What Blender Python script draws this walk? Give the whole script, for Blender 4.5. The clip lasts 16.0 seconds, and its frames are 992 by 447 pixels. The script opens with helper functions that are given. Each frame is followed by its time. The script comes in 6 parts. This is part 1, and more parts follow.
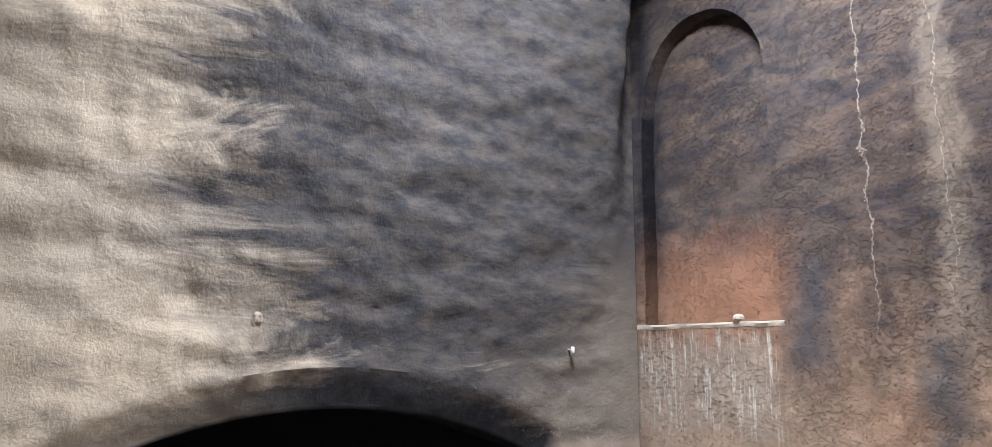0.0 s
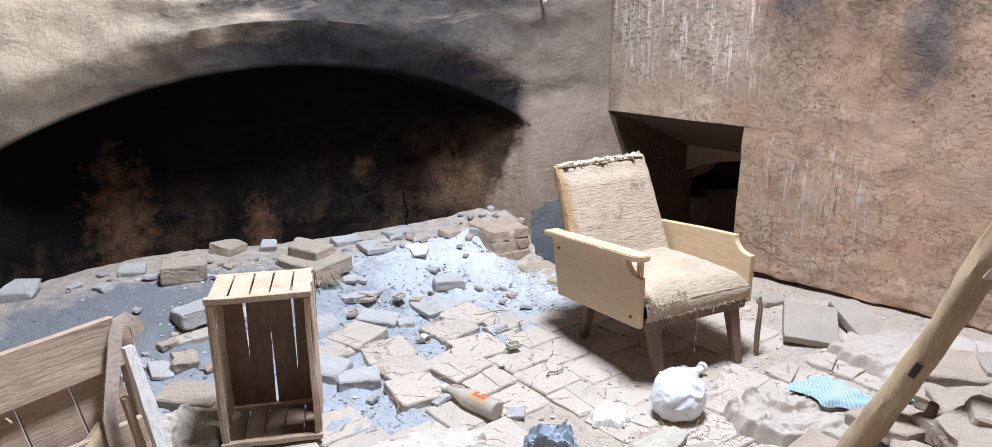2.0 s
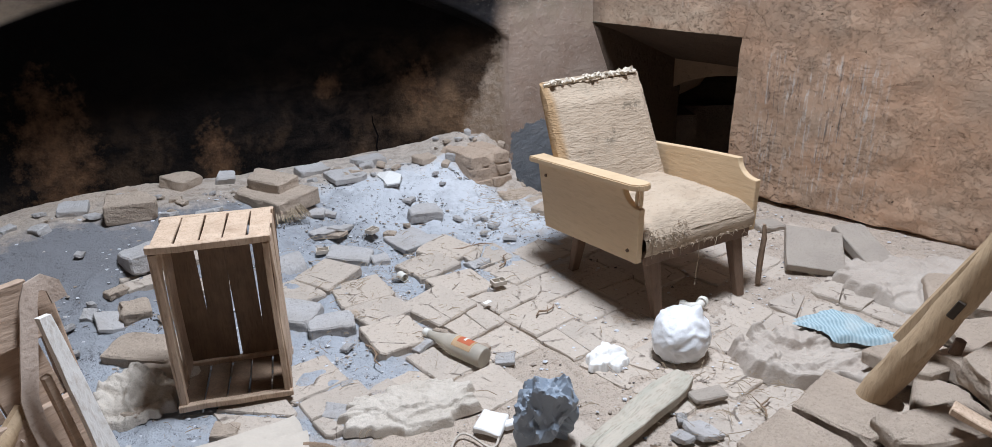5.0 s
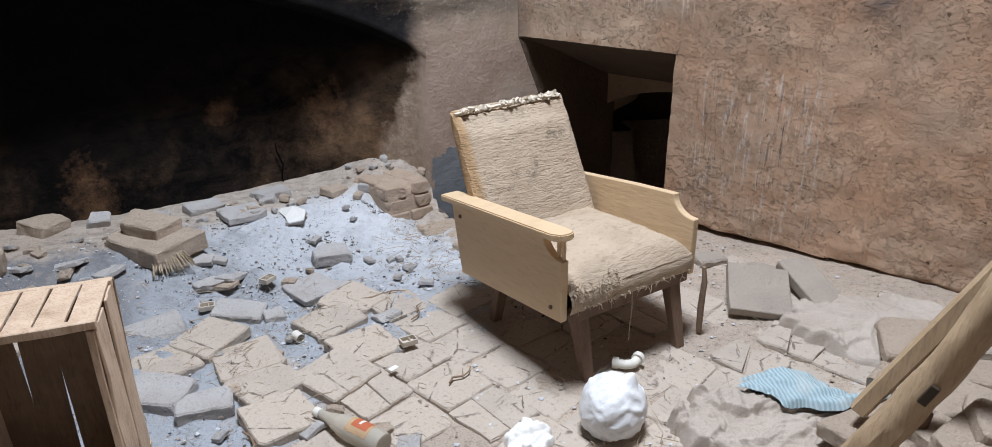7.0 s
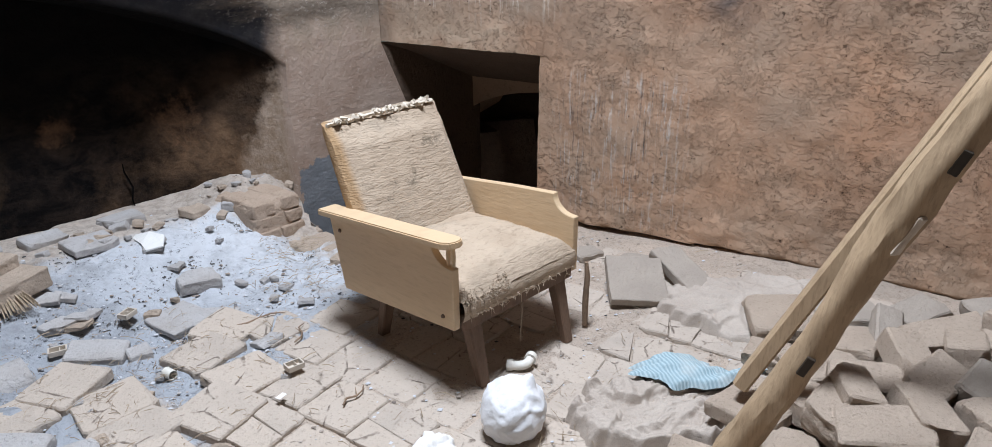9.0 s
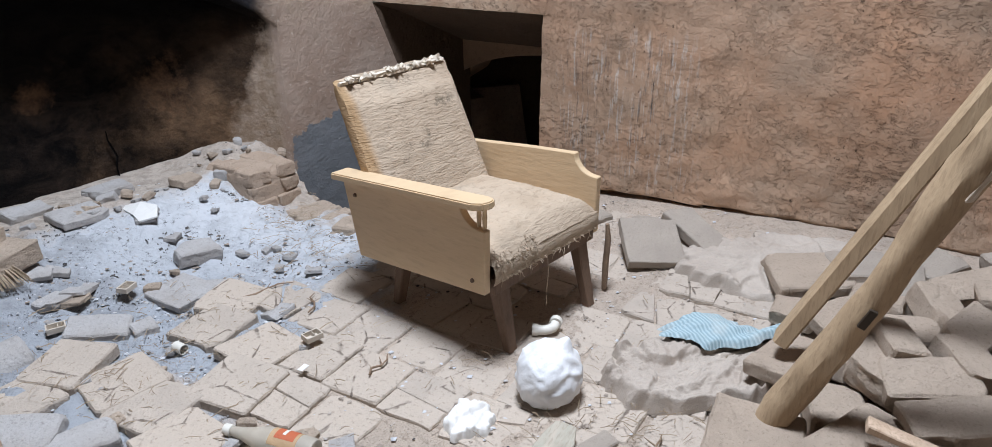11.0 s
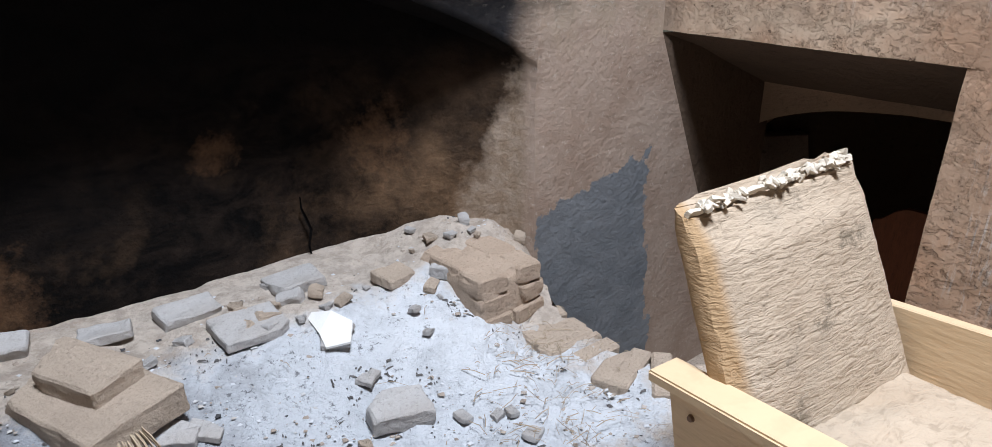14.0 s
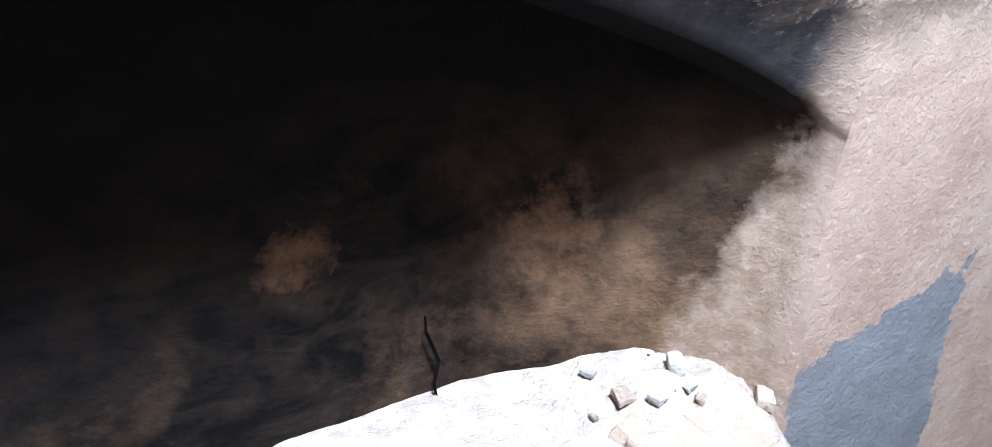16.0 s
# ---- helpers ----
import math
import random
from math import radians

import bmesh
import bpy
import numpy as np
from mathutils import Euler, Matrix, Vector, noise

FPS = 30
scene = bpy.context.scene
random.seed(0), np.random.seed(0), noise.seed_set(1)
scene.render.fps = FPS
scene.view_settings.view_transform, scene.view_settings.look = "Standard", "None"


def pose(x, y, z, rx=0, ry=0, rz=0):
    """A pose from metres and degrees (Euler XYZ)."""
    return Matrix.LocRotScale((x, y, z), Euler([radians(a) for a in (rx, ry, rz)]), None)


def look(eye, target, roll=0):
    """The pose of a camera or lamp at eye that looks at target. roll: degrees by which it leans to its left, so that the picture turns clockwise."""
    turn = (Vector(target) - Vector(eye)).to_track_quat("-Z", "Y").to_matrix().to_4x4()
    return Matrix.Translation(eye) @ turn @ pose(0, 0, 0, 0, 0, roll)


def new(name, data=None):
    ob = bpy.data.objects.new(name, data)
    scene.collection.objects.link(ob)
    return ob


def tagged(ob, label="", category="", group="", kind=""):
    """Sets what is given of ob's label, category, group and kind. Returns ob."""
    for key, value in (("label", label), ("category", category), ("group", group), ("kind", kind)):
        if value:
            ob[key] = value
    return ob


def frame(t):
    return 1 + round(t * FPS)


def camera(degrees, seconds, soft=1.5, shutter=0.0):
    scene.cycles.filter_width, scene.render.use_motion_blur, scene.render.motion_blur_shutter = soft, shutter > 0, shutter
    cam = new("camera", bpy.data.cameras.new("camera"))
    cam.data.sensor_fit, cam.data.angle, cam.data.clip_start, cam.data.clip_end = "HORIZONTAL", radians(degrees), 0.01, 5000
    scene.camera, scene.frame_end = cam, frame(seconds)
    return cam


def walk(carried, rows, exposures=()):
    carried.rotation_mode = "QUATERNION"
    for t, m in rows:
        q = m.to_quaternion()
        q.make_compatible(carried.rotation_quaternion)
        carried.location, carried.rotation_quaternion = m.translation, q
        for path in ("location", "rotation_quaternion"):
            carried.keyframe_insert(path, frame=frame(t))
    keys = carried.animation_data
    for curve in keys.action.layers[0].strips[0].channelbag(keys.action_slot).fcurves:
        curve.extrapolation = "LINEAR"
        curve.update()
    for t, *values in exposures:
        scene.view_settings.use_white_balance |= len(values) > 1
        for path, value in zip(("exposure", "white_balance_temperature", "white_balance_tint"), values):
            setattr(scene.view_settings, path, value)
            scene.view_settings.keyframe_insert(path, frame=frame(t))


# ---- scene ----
cam = camera(70.2, 16.0, soft=0.8)
PATH = [
    (0, (0.035, 0.369, 1.543), (0.01, 2.334, 1.916), 0.7),
    (0.5, (0.002, 0.469, 1.532), (-0.012, 2.461, 1.703), 0.3),
    (1, (-0.021, 0.525, 1.524), (0.02, 2.521, 1.416), 0.0),
    (1.5, (-0.031, 0.55, 1.521), (0.063, 2.52, 1.191), -0.1),
    (2, (-0.012, 0.567, 1.468), (0.07, 2.488, 0.917), -0.4),
    (2.5, (0.008, 0.585, 1.414), (0.083, 2.457, 0.713), -0.8),
    (3.2, (-0.006, 0.568, 1.412), (0.068, 2.422, 0.665), -0.8),
    (5.3, (-0.04, 0.922, 1.415), (0.138, 2.76, 0.648), -0.7),
    (5.5, (-0.035, 0.958, 1.417), (0.162, 2.797, 0.656), -0.6),
    (6, (0.023, 1.111, 1.434), (0.273, 2.939, 0.662), -0.7),
    (6.5, (0.097, 1.227, 1.437), (0.354, 3.057, 0.672), -0.7),
    (7, (0.152, 1.251, 1.421), (0.45, 3.078, 0.665), -0.6),
    (7.5, (0.173, 1.248, 1.427), (0.532, 3.065, 0.672), -0.4),
    (8, (0.174, 1.249, 1.433), (0.572, 3.058, 0.678), -0.3),
    (8.5, (0.139, 1.286, 1.442), (0.637, 3.069, 0.686), -0.3),
    (9, (0.097, 1.303, 1.427), (0.762, 3.032, 0.674), -0.3),
    (9.2, (0.072, 1.306, 1.421), (0.813, 3.004, 0.668), 0.0),
    (11.3, (-0.078, 1.503, 1.358), (0.672, 3.159, 0.524), 0.1),
    (11.5, (-0.067, 1.552, 1.364), (0.668, 3.211, 0.523), -0.0),
    (12, (-0.057, 1.69, 1.374), (0.55, 3.399, 0.53), -0.2),
    (12.5, (-0.107, 1.997, 1.366), (0.492, 3.707, 0.518), 0.3),
    (13, (-0.133, 2.217, 1.41), (0.449, 3.939, 0.577), -0.1),
    (13.5, (-0.077, 2.529, 1.361), (0.423, 4.272, 0.517), -0.1),
    (14, (-0.098, 2.733, 1.304), (0.18, 4.54, 0.493), -0.3),
    (14.5, (-0.187, 3.096, 1.303), (0.008, 4.905, 0.472), -0.5),
    (15, (-0.265, 3.342, 1.309), (-0.284, 5.169, 0.494), -0.9),
    (15.5, (-0.262, 3.615, 1.274), (-0.344, 5.442, 0.464), -0.5),
    (16, (-0.243, 3.781, 1.271), (-0.276, 5.577, 0.393), -0.2),
]
walk(cam, [(t, look(eye, target, roll)) for t, eye, target, roll in PATH],
     [(0, 0.15, 6400, 10), (0.5, 0.3, 6350, 10), (1.5, 0.55, 6250, 10), (2.5, 0.1, 6450, 10), (3.2, -0.05, 6500, 10), (5.5, -0.15, 6500, 10), (6.5, -0.2, 6650, 10), (8, -0.2, 6600, 10), (9, -0.1, 6500, 10), (11.5, -0.15, 6500, 10), (12.5, -0.1, 6650, 10), (13.5, -0.05, 6700, 10), (14.5, 0.4, 6450, 10), (15, 0.85, 6150, 10), (15.5, 1.2, 5950, 10), (16, 1.55, 5900, 10)])

# ---- world and light ----
world = bpy.data.worlds.new("sky")
scene.world = world
world.use_nodes = True
wn = world.node_tree
sky = wn.nodes.new("ShaderNodeTexSky")
sky.sky_type, sky.sun_disc, sky.sun_elevation, sky.sun_rotation = "NISHITA", False, radians(62), radians(200)
wn.links.new(sky.outputs[0], wn.nodes["Background"].inputs[0])
wn.nodes["Background"].inputs[1].default_value = 0.12

HOLE = (0.50, 2.95, 4.75)          # roof opening: centre and height
HOLE_R = 0.5
lamp = bpy.data.lights.new("roof_daylight", "AREA")
lamp.shape, lamp.size, lamp.size_y, lamp.energy, lamp.color = "RECTANGLE", 0.9, 0.9, 385, (0.87, 0.945, 1.07)
new("roof_daylight", lamp).matrix_world = look((HOLE[0], HOLE[1], HOLE[2] + 0.1), (HOLE[0], HOLE[1], 0))

# ---- plan ----
CORNER = Vector((0.97, 5.48))      # inner corner of the back wall and the long wall
W = Vector((0.577, -0.817))        # along the long wall, away from the corner
IN = Vector((0.817, 0.577))        # through the long wall, outwards
D = Vector((-0.868, -0.495))       # along the back wall, away from the corner
NB = Vector((0.495, -0.868))       # back wall's normal, into the room
CUSP = Vector((0.404, 5.082))      # right springing of the alcove arch
SPAN = 2.95


def smooth(a, b, v):
    k = min(1.0, max(0.0, (v - a) / (b - a)))
    return k * k * (3 - 2 * k)


def nz(x, y, z, f=1.0):
    return noise.noise(Vector((x * f, y * f, z * f)))


def fbm(x, y, z, f=1.0, o=4):
    return noise.fractal(Vector((x * f, y * f, z * f)), 1.0, 2.0, o)


def wall_u(x, y):
    p = Vector((x, y)) - CORNER
    return p.dot(W), p.dot(IN)


RIM = [(0.40, 5.30), (0.405, 4.95), (0.45, 4.80), (0.50, 4.70), (0.56, 4.59), (0.66, 4.51), (0.85, 4.45), (1.1, 4.43), (1.35, 4.47), (1.60, 4.56)]


def in_pit(x, y):
    u, v = wall_u(x, y)
    if -0.1 < u < 1.09 and v > -0.06:
        return v < 3.2
    if v > 0.05 or y < 4.35:
        return False
    for (ax, ay), (bx, by) in zip(RIM, RIM[1:]):
        if ay > by and ay >= y > by and y > 4.44:
            lx = ax + (bx - ax) * (ay - y) / (ay - by)
            return x > lx and y > 4.46
    return y > 4.46 and x > 0.4


def ash_mask(x, y):
    d = (Vector((x, y)) - CUSP)
    s, n = d.dot(D), d.dot(NB)
    a = 1 - math.hypot((s - 1.05) / 1.0, (n - 0.45) / 0.62)
    b = 1 - math.hypot((s - 2.25) / 0.75, (n - 1.0) / 0.55)
    return max(a, b) + 0.25 * fbm(x, y, 0, 2.5)


def floor_z(x, y):
    d = (Vector((x, y)) - CUSP)
    s, n = d.dot(D), d.dot(NB)
    z = 0.17 * smooth(0.62, -0.08, n) * smooth(-0.12, 0.15, s)
    z += 0.06 * smooth(1.3, 0.5, n) * smooth(1.2, 2.2, s)
    z -= 0.06 * smooth(0.30, 0.06, math.hypot(s - 0.2, n - 0.34)) * smooth(0.0, 0.06, z)   # hollow before the plinth
    z += (0.085 + 0.03 * fbm(x, y, 5, 9.0, 4)) * smooth(0.62, 0.2, s) * smooth(0.15, -0.1, n) * smooth(-0.05, 0.05, s)   # crumbled earth at the alcove's end
    u, v = wall_u(x, y)
    z += 0.07 * smooth(1.3, 2.4, u) * smooth(-1.0, -0.1, v)
    z += 0.10 * smooth(1.15, 1.7, x) * smooth(2.95, 2.5, y)
    return z


# ---- materials ----
class Mat:
    def __init__(self, name):
        self.m = bpy.data.materials.new(name)
        self.m.use_nodes = True
        self.t = self.m.node_tree
        self.b = self.t.nodes["Principled BSDF"]
        self.co = self.t.nodes.new("ShaderNodeTexCoord").outputs["Object"]

    def put(self, kind, **inputs):
        n = self.t.nodes.new(kind)
        for k, v in inputs.items():
            self.set(n.inputs[k], v)
        return n

    def set(self, socket, v):
        if hasattr(v, "is_linked") or hasattr(v, "links"):
            self.t.links.new(v, socket)
        else:
            socket.default_value = v

    def scaled(self, scale, src=None):
        n = self.put("ShaderNodeMapping")
        self.t.links.new(src or self.co, n.inputs["Vector"])
        n.inputs["Scale"].default_value = scale
        return n.outputs[0]

    def noise(self, scale, detail=5.0, rough=0.6, vec=None, dist=0.0):
        n = self.put("ShaderNodeTexNoise")
        self.t.links.new(vec or self.co, n.inputs["Vector"])
        n.inputs["Scale"].default_value, n.inputs["Detail"].default_value = scale, detail
        n.inputs["Roughness"].default_value, n.inputs["Distortion"].default_value = rough, dist
        return n.outputs["Fac"]

    def ramp(self, fac, a, b, lo=0.0, hi=1.0):
        n = self.put("ShaderNodeMapRange")
        self.t.links.new(fac, n.inputs["Value"])
        for k, v in (("From Min", a), ("From Max", b), ("To Min", lo), ("To Max", hi)):
            n.inputs[k].default_value = v
        return n.outputs[0]

    def math(self, op, a, b=0.0):
        n = self.put("ShaderNodeMath")
        n.operation = op
        self.set(n.inputs[0], a)
        self.set(n.inputs[1], b)
        n.inputs[2].default_value = 0.0
        return n.outputs[0]

    def mix(self, fac, a, b, mode="MIX"):
        n = self.put("ShaderNodeMix")
        n.data_type, n.blend_type = "RGBA", mode
        self.set(n.inputs[0], fac)
        for s, v in ((n.inputs[6], a), (n.inputs[7], b)):
            self.set(s, (*v, 1) if isinstance(v, tuple) else v)
        return n.outputs[2]

    def axis(self, k, src=None):
        n = self.put("ShaderNodeSeparateXYZ")
        self.t.links.new(src or self.co, n.inputs[0])
        return n.outputs[k]

    def dot(self, v, p):
        """Distance of a place along the direction v from the point p."""
        n = self.put("ShaderNodeVectorMath")
        n.operation = "SUBTRACT"
        self.t.links.new(self.co, n.inputs[0])
        n.inputs[1].default_value = p
        k = self.put("ShaderNodeVectorMath")
        k.operation = "DOT_PRODUCT"
        self.t.links.new(n.outputs[0], k.inputs[0])
        k.inputs[1].default_value = v
        return k.outputs["Value"]

    def random(self):
        return self.put("ShaderNodeObjectInfo").outputs["Random"]

    def bump(self, *layers):
        last = None
        for height, dist in layers:
            n = self.put("ShaderNodeBump", Strength=1.0, Distance=dist)
            self.t.links.new(height, n.inputs["Height"])
            if last:
                self.t.links.new(last, n.inputs["Normal"])
            last = n.outputs[0]
        self.t.links.new(last, self.b.inputs["Normal"])

    def done(self, color, rough=0.9, metal=0.0, spec=0.25):
        self.set(self.b.inputs["Base Color"], (*color, 1) if isinstance(color, tuple) else color)
        self.set(self.b.inputs["Roughness"], rough)
        self.b.inputs["Metallic"].default_value = metal
        self.b.inputs["Specular IOR Level"].default_value = spec
        return self.m


def earth(name, a, b, dark, scale=2.0, relief=0.02, dirt=0.55):
    """Earthen surface: two tones, darker stains, grains and pits."""
    k = Mat(name)
    big = k.noise(scale, 6, 0.65)
    fine = k.noise(scale * 16, 6, 0.7)
    grain = k.noise(scale * 90, 3, 0.6)
    c = k.mix(k.ramp(big, 0.35, 0.68), a, b)
    c = k.mix(k.ramp(fine, dirt, dirt + 0.22), c, dark)
    c = k.mix(k.ramp(grain, 0.3, 0.8, 0.0, 0.35), c, tuple(v * 0.55 for v in a))
    k.bump((k.noise(scale * 5, 6, 0.65), relief), (fine, relief * 0.4), (grain, relief * 0.12))
    return k.done(c, 0.95, spec=0.12)


def long_wall_material():
    k = Mat("earth_plaster")
    big = k.noise(1.3, 6, 0.6)
    mid = k.noise(9, 7, 0.7)
    grain = k.noise(70, 4, 0.65)
    c = k.mix(k.ramp(big, 0.38, 0.60), (0.50, 0.295, 0.185), (0.43, 0.31, 0.225))
    c = k.mix(k.ramp(k.noise(3.2, 9, 0.78), 0.50, 0.545, 0, 0.35), c, (0.53, 0.35, 0.24))
    c = k.mix(k.ramp(mid, 0.52, 0.72, 0, 0.3), c, (0.29, 0.18, 0.12))
    c = k.mix(k.ramp(k.noise(34, 5, 0.7), 0.64, 0.74, 0, 0.45), c, (0.19, 0.125, 0.09))
    c = k.mix(k.ramp(grain, 0.55, 0.75, 0, 0.5), c, (0.55, 0.43, 0.32))
    # upper part: browner with height, then smoke-blackened, with a ragged lower edge
    z = k.axis(2)
    u = k.dot((W.x, W.y, 0), (CORNER.x, CORNER.y, 0))
    h = k.math("ADD", z, k.ramp(k.noise(1.6, 6, 0.7, k.scaled((1, 1, 0.7))), 0.25, 0.75, -0.6, 0.6))
    upper_brown = k.ramp(h, 0.5, 1.3, 0.0, 0.42)
    c = k.mix(upper_brown, c, (0.20, 0.135, 0.098))
    soot = k.ramp(h, 1.25, 2.1, 0.0, 0.97)
    cloud = k.noise(2.6, 7, 0.7, k.scaled((1.0, 1.0, 2.6)), 0.6)
    sooty = k.mix(k.ramp(cloud, 0.42, 0.68), (0.022, 0.025, 0.034), (0.062, 0.052, 0.047))
    c = k.mix(k.math("MULTIPLY", soot, k.ramp(cloud, 0.3, 0.7, 1.0, 0.75)), c, sooty)

    def stain(u0, u1, z0, z1, tone, amount, soft=0.08, mask=None):
        du = k.math("ADD", u, k.ramp(k.noise(5, 4, 0.6), 0.3, 0.7, -0.06, 0.06))
        dz = k.math("ADD", z, k.ramp(k.noise(6, 4, 0.6), 0.3, 0.7, -0.07, 0.07))
        m = mask if mask is not None else 1.0
        for val, e0, e1 in ((du, u0, u0 + soft), (du, u1, u1 - soft), (dz, z0, z0 + soft), (dz, z1, z1 - soft)):
            m = k.math("MULTIPLY", m, k.ramp(val, e0, e1))
        return k.mix(k.math("MULTIPLY", m, amount), c, tone)

    # near-black strip up the niche's left edge
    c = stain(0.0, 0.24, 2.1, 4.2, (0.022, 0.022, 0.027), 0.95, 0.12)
    c = stain(-0.1, 1.4, 1.45, 2.5, (0.34, 0.17, 0.105), 0.85, 0.42)       # rust-red foot of the niche
    c = stain(0.10, 1.02, 0.80, 1.10, (0.52, 0.41, 0.31), 0.8, 0.16)       # pale hood over the doorway
    c = stain(1.18, 1.54, 1.38, 2.2, (0.07, 0.068, 0.075), 0.8, 0.17)
    c = stain(1.88, 2.18, 1.05, 1.75, (0.10, 0.09, 0.09), 0.85, 0.14)
    c = stain(2.02, 2.24, 1.6, 3.6, (0.36, 0.28, 0.21), 0.35, 0.07)
    c = stain(0.02, 1.15, 1.0, 1.72, (0.42, 0.345, 0.275), 0.55, 0.12)
    for uc, w in ((1.735, 0.006), (2.12, 0.003)):                          # pale trickles of mud
        line = k.math("ABSOLUTE", k.math("SUBTRACT", k.math("ADD", u, k.ramp(k.noise(4, 5, 0.7), 0.3, 0.7, -0.035, 0.035)), uc))
        m = k.math("MULTIPLY", k.ramp(line, w, w * 0.4), k.math("MULTIPLY", k.ramp(z, 1.6, 1.9), k.ramp(k.noise(7, 3), 0.4, 0.5)))
        c = k.mix(k.math("MULTIPLY", m, 0.6), c, (0.42, 0.34, 0.27))
    # run-off streaks below the niche sill and beside the doorway
    runs = k.noise(75, 5, 0.7, k.scaled((1, 1, 0.045)))
    for u0, u1, z0, z1, tone, amount, fr in ((0.0, 1.2, 1.0, 1.77, (0.66, 0.60, 0.52), 0.8, 38), (1.13, 1.95, 0.05, 0.85, (0.55, 0.51, 0.47), 0.75, 62), (1.16, 1.50, 0.20, 0.80, (0.10, 0.085, 0.08), 0.6, 71), (1.52, 1.78, 0.10, 0.84, (0.075, 0.066, 0.064), 0.8, 58)):
        run = k.noise(fr, 5, 0.7, k.scaled((1, 1, 0.05)))
        m = k.math("MULTIPLY", k.ramp(run, 0.52, 0.62), k.ramp(k.noise(11, 5, 0.7), 0.36, 0.55))
        c = stain(u0, u1, z0, z1, tone, amount, 0.1, m)
    hole = k.ramp(k.noise(17, 4, 0.6, k.scaled((1, 1, 1.6))), 0.66, 0.70)
    c = k.mix(k.math("MULTIPLY", hole, 0.35), c, (0.15, 0.10, 0.075))
    pits = k.ramp(k.noise(30, 3, 0.6), 0.69, 0.745, 1.0, 0.0)
    worn = k.ramp(k.noise(3.2, 9, 0.78), 0.50, 0.545)
    scratch = k.noise(26, 5, 0.7, k.scaled((1, 1, 0.25)), 0.8)
    c = k.mix(k.math("MULTIPLY", k.ramp(pits, 1.0, 0.0), 0.75), c, (0.12, 0.08, 0.06))
    rough = k.ramp(k.noise(1.7, 6, 0.7), 0.44, 0.62)
    chips = k.math("MULTIPLY", k.ramp(k.noise(27, 5, 0.7, k.scaled((1, 1, 2.0)), 0.6), 0.52, 0.66), k.ramp(rough, 0, 1, 0.15, 1.0))
    c = k.mix(k.math("MULTIPLY", chips, 0.4), c, (0.24, 0.145, 0.095))
    k.bump((k.noise(2.5, 5, 0.6), 0.03), (worn, 0.0025), (k.noise(13, 6, 0.65), 0.005), (k.ramp(chips, 0, 1, 1, 0), 0.008), (pits, 0.010), (scratch, 0.0015), (runs, 0.0025), (grain, 0.0022))
    return k.done(c, 0.95, spec=0.1)


